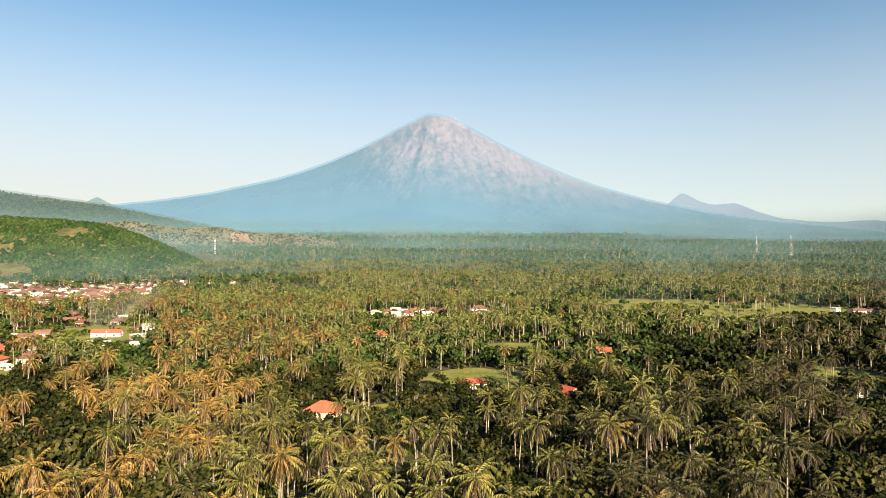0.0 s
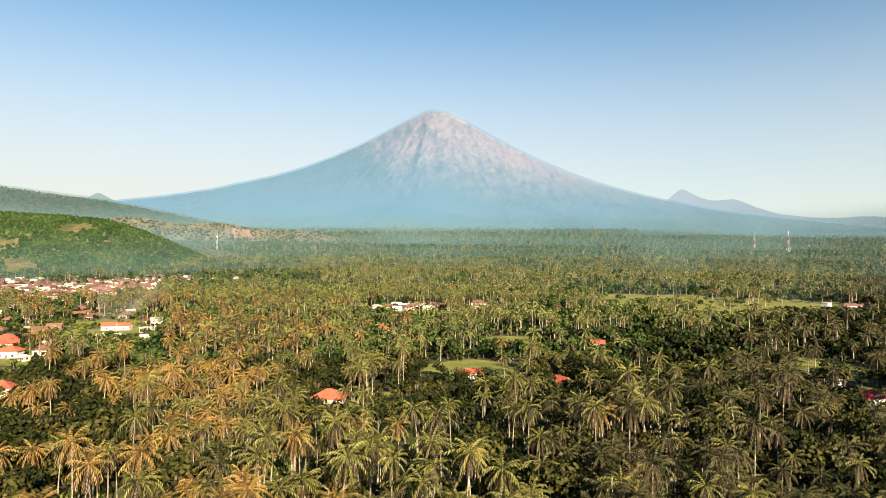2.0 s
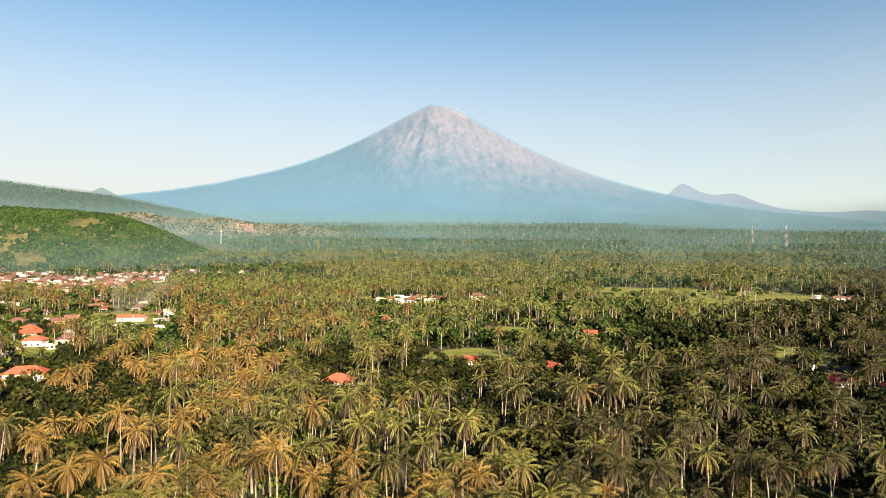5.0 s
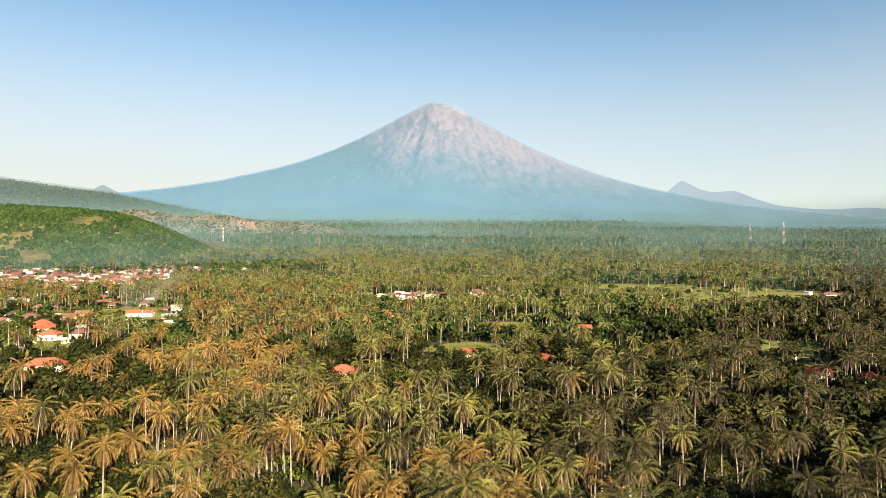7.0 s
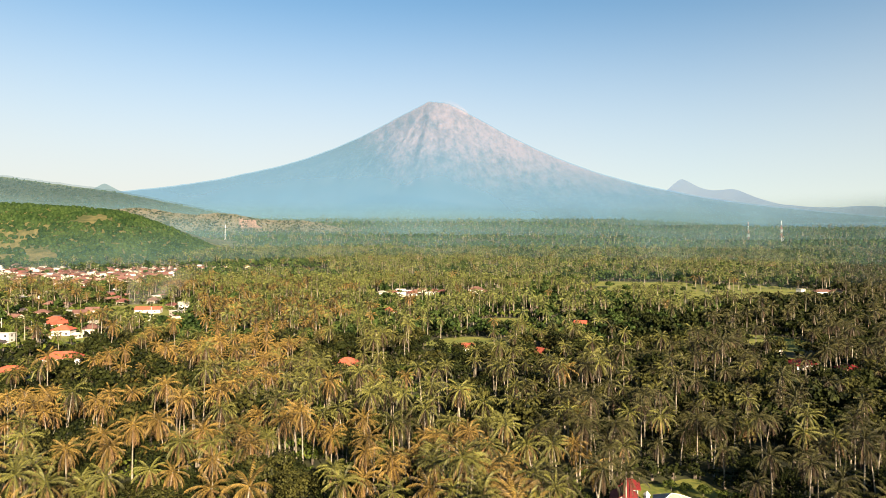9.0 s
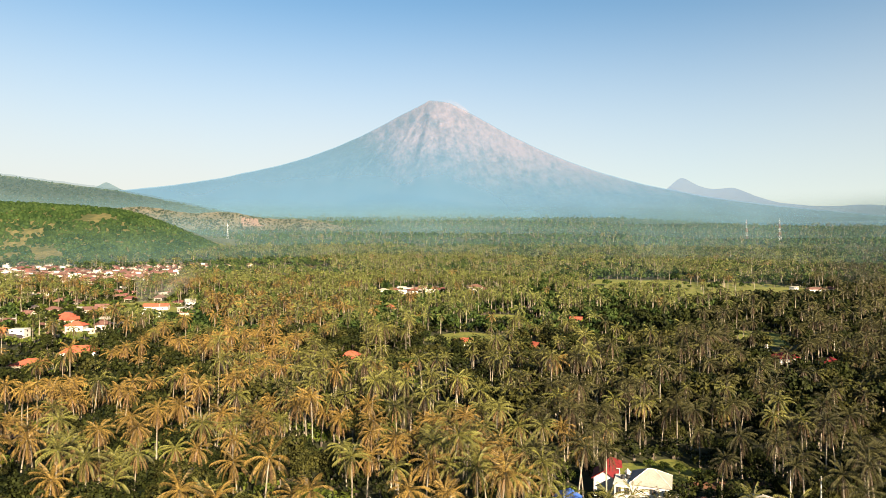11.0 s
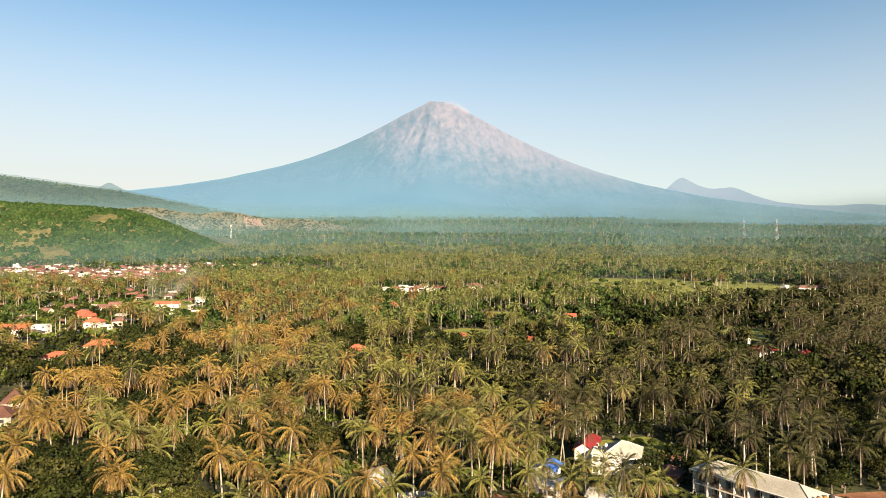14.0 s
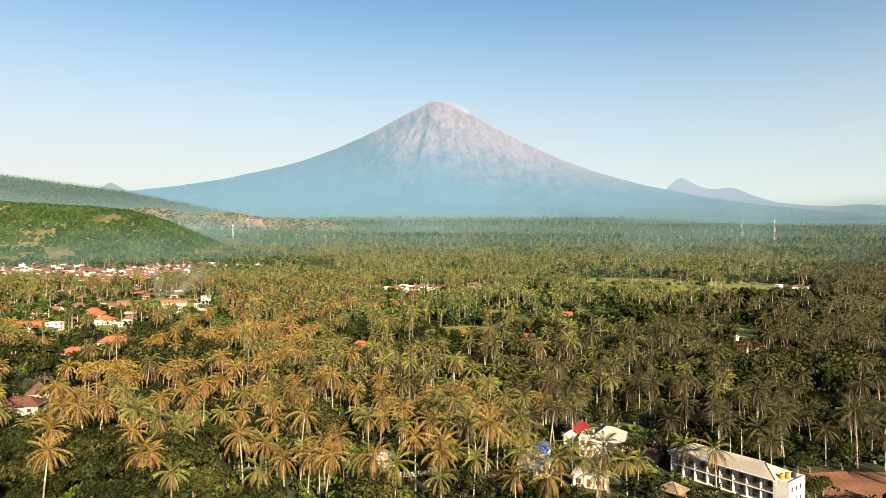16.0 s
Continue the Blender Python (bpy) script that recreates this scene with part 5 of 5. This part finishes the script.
def pavilion():
    ob = tagged(new("pavilion"), "small open pavilion with pale pyramid roof", "pavilion")
    part("roof", hip_roof(5.6, 5.6, 2.7, 2.2, 0.8, 0.0), M_ROOF_PALE, ob)
    part("finial", cylinder(0, 0, 4.85, 5.4, 0.12, 8), M_CONCRETE, ob)
    for x in (-2.5, 2.5):
        for y in (-2.5, 2.5):
            part("post", cylinder(x, y, 0.2, 2.6, 0.12, 8), M_DARK_WOOD, ob)
    part("platform", boxes((-2.9, 2.9, -2.9, 2.9, -0.3, 0.35)), M_CONCRETE, ob)
    put(ob, -13.5, 67.5, 20)


pavilion()


def shrine(x, y, size):
    ob = tagged(new("shrine"), "small white stone shrine tower in a clearing", "shrine")
    part("base", boxes((-1.2, 1.2, -1.2, 1.2, -0.2, 0.9)), M_WALL, ob)
    part("shaft", boxes((-0.8, 0.8, -0.8, 0.8, 0.9, 3.0)), M_WALL, ob)
    part("roof", hip_roof(1.7, 1.7, 3.2, 1.6, 0.25, 0.0), M_WALL, ob)
    put(ob, x, y, 15)
    ob.matrix_basis = ob.matrix_basis @ Matrix.Diagonal((size, size, size, 1))


shrine(207.5, 298, 1.15)
for sx, sy in ((50.5, 94), (52.8, 92.5), (56.8, 92.5), (59.5, 90.5)):
    shrine(sx, sy, 0.62)


# ---- telecom masts, utility poles, fence ----
def lattice_mast(x, y, height, w0, panels=10, bands=5, label="red and white steel lattice telecom mast", colours=(M_PAINT_RED, M_PAINT_WHITE), thick=1.0):
    ob = tagged(new("telecom_mast"), label, "mast")
    zs = np.linspace(0, height, panels + 1)
    wid = lambda z: w0 * (1 - 0.86 * z / height)

    def bar(bm, p, q, r):
        p, q = Vector(p), Vector(q)
        way = (q - p).normalized()
        a = way.orthogonal().normalized() * r
        b = way.cross(a).normalized() * r
        vs = [bm.verts.new(s + k) for s in (p, q) for k in (a, b, -a, -b)]
        for k in range(4):
            bm.faces.new((vs[k], vs[(k + 1) % 4], vs[4 + (k + 1) % 4], vs[4 + k]))

    for k in range(panels):
        bm = bmesh.new()
        a, b = wid(zs[k]) / 2, wid(zs[k + 1]) / 2
        c0 = [(-a, -a, zs[k]), (a, -a, zs[k]), (a, a, zs[k]), (-a, a, zs[k])]
        c1 = [(-b, -b, zs[k + 1]), (b, -b, zs[k + 1]), (b, b, zs[k + 1]), (-b, b, zs[k + 1])]
        for j in range(4):
            bar(bm, c0[j], c1[j], 0.26 * thick)
            bar(bm, c0[j], c1[(j + 1) % 4], 0.12 * thick)
            bar(bm, c0[(j + 1) % 4], c1[j], 0.12 * thick)
            bar(bm, c1[j], c1[(j + 1) % 4], 0.12 * thick)
        part("section", bm, colours[(k * bands // panels) % 2], ob)
    for j in range(3):
        bm = cylinder(1.6 * math.cos(j * 2.1), 1.6 * math.sin(j * 2.1), height * 0.88, height * 0.95, 0.5, 10)
        part("antenna", bm, M_PAINT_WHITE, ob)
    part("lightning_rod", cylinder(0, 0, height, height + 4, 0.15, 6), M_METAL, ob)
    put(ob, x, y, 20, True, 1.0)


lattice_mast(1122, 1906, 66, 9, 10, 5, "white and red steel lattice telecom mast", (M_PAINT_WHITE, M_PAINT_RED))
lattice_mast(1018, 1912, 62, 8)
lattice_mast(-604, 1842, 46, 5, 8, 1, "pale steel lattice mast in haze", (M_PAINT_WHITE, M_PAINT_WHITE), 0.6)


def utility_pole():
    ob = tagged(new("utility_pole"), "pale concrete utility pole with a cross-arm", "utility pole", "utility poles")
    part("pole", cylinder(0, 0, -0.5, 11.5, 0.2, 10, 0.12), M_CONCRETE, ob)
    part("cross_arm", boxes((-0.9, 0.9, -0.06, 0.06, 10.6, 10.75)), M_DARK_WOOD, ob)
    for x in (-0.75, 0.0, 0.75):
        part("insulator", cylinder(x, 0, 10.75, 10.98, 0.07, 8), M_WALL, ob)
    return ob


POLE = utility_pole()
for k, (x, y) in enumerate(((93, 62), (240, 300), (252, 330), (232, 270), (-262, 372), (-276, 380), (-310, 400), (88, 66), (-232, 470))):
    put(POLE, x, y, 30 + 40 * k, k == 0)


def fence():
    ob = tagged(new("fence"), "low pale bamboo fence beside bare earth", "fence")
    for k in range(22):
        x = -6 + k * 0.5
        part("slat", boxes((x, x + 0.4, -0.03, 0.03, 0.0, 1.5 + 0.1 * ((k * 7) % 3))), M_CONCRETE, ob)
    part("rail", boxes((-6, 5, 0.03, 0.09, 0.5, 0.6), (-6, 5, 0.03, 0.09, 1.1, 1.2)), M_DARK_WOOD, ob)
    put(ob, -2, 57.5, 6)


fence()


# ---- garden plants round the villa and the guesthouse ----
def banana_plant():
    """A clump of broad, arching blades."""
    rng = np.random.default_rng(77)
    ob = tagged(new("banana_plant"), "clump of broad light green banana leaves", "banana plant", "banana plants")
    v, t = trunk_geo(1.5, 0.1, 6, 2, 0.14, 0.1)
    stem = new("stem", mesh_of("stem", v, t, [M_LEAF_LIGHT]))
    stem.parent = ob
    n = 6
    for k in range(9):
        u = np.linspace(0, 1, n + 1)
        length, lift, bend = rng.uniform(2.2, 3.0), radians(rng.uniform(45, 82)), rng.uniform(0.9, 1.7)
        ang = lift - bend * u
        rib = np.stack([np.cumsum(np.cos(ang)), 0 * u, np.cumsum(np.sin(ang))], -1) * length / (n + 1)
        wide = 0.36 * np.sin(np.clip(u * 0.92 + 0.08, 0, 1) * math.pi) ** 0.6
        left, right = rib + np.stack([0 * u, wide, -0.25 * wide], -1), rib - np.stack([0 * u, wide, 0.25 * wide], -1)
        verts = np.concatenate([left, rib, right])
        tris = []
        for j in range(n):
            for a in (0, n + 1):
                tris += [(a + j, a + j + 1, a + n + 1 + j + 1), (a + j, a + n + 1 + j + 1, a + n + 1 + j)]
        leaf = new("leaf", mesh_of("leaf", verts, tris, [M_LEAF_LIGHT]))
        leaf.parent = ob
        leaf.matrix_local = pose(0.05, 0, 1.3, 0, 0, k * 137.5)
    return ob


def garden():
    rng = np.random.default_rng(88)
    plant = banana_plant()
    spots = [(4 + 1.9 * k + rng.uniform(-0.8, 0.8), 68.5 - 0.55 * k + rng.uniform(-1.6, 1.6)) for k in range(11)]
    spots += [(5 + 2.1 * k + rng.uniform(-0.8, 0.8), 71.5 - 0.55 * k + rng.uniform(-1.2, 1.2)) for k in range(9)]
    spots += [(rng.uniform(-34, -18), rng.uniform(73, 81)) for _ in range(14)]
    spots += [(62, 55), (60.5, 53.2), (40, 40), (37.5, 43), (68, 49), (70, 45.5), (52, 56), (28, 52), (25, 55)]
    for k, (x, y) in enumerate(spots):
        m = pose(x, y, -0.1, 0, 0, rng.uniform(0, 360))
        ob = plant if k == 0 else copy_thing(plant, m)
        s = rng.uniform(0.8, 1.35)
        ob.matrix_basis = m @ Matrix.Diagonal((s, s, s, 1))
    for label, places, mat, seed in (("dense dark green garden tree with a broad crown", [(60.5, 64.5, 0.72), (57.2, 62.0, 0.55), (64.5, 66.5, 0.5), (118, 68, 0.7), (126, 70, 0.8), (136, 72, 0.75), (110, 66, 0.6), (103, 62, 0.5), (145, 76, 0.8)], M_LEAF_SHADE, 5),
                                     ("rounded light green garden shrub", [(66, 100, 0.36), (69.5, 98, 0.34), (73, 96, 0.38), (77, 93, 0.34), (80.5, 90, 0.4), (69.8, 54, 0.16), (73, 48.5, 0.15), (76, 44, 0.17), (79.5, 39, 0.16), (67.5, 56, 0.17), (50, 60, 0.3), (47, 63, 0.28)], M_LEAF_LIGHT, 6)):
        v, t, m = tree_geo(np.random.default_rng(seed), 700, 0.55, 9.5, 5.4)
        src = None
        for x, y, s in places:
            at = pose(x, y, -0.1, 0, 0, rng.uniform(0, 360))
            if src is None:
                src = ob = tagged(new("garden_tree" if s > 0.45 else "garden_shrub"), label, "tree" if s > 0.45 else "shrub", "garden plants")
                for name, want, look_mat in (("trunk", 1, M_WOOD), ("crown", 0, mat)):
                    piece = new(name, mesh_of(name, v, t[m == want], [look_mat]))
                    piece.parent = ob
            else:
                ob = copy_thing(src, at)
            ob.matrix_basis = at @ Matrix.Diagonal((s, s, s, 1))
    palms_rng, fronds = palm_kit(2)
    palm = palm_thing(palms_rng, fronds, "tall olive-green coconut palm with arching fronds", 10.5, 0.6, 23, 9)
    for k, (x, y, s, rz) in enumerate([(71.4, 52.4, 0.95, 30), (77.4, 44.6, 1.1, 200), (46.5, 58, 0.85, 10), (40.5, 53, 0.95, 130), (28.5, 66, 0.9, 70), (57, 47, 0.8, 300), (30, 51, 1.0, 160), (41.5, 45, 0.85, 40), (48, 44.5, 0.8, 220), (36, 47, 0.9, 100), (34, 43, 0.95, 280), (24.5, 46, 1.0, 60), (52.5, 42, 0.9, 180)]):
        m = pose(x, y, -0.1, 0, 0, rz)
        ob = palm if k == 0 else copy_thing(palm, m)
        ob.matrix_basis = m @ Matrix.Diagonal((s, s, s, 1))
    x, y, draw = scatter(26, 112, 3.4, 91)
    ok = (x > 14) & (x < 118) & ~inside(x, y, BUILT, -0.6) & ~inside(x, y, CLEARINGS, 1.0) & ~inside(x, y, [(65.2, 60.5, 5.4, 4.6), (84, 86, 17, 4.2)]) & (draw.random(len(x)) < 0.75)
    pale = draw.random(len(x)) < 0.25
    for name, here, mats, label in (("garden_thicket", ok & ~pale, TREE_MATS, "low dark green shrubs round the villa, darkened further as in shade"), ("garden_herbs", ok & pale, [M_LEAF_LIGHT, M_WOOD], "low light green shrubs round the villa")):
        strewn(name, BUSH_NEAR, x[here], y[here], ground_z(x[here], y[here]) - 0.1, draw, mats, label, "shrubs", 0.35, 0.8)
    patch("lawn", "small sunlit lawn between villa and guesthouse", "lawn", 65.2, 60.5, 4.2, 3.4, M_GRASS, 401, 0.3)
    patch("driveway", "dusty earth lane by the villa", "lane", 84, 86, 16, 3.2, M_SOIL, 402, 0.25)


garden()
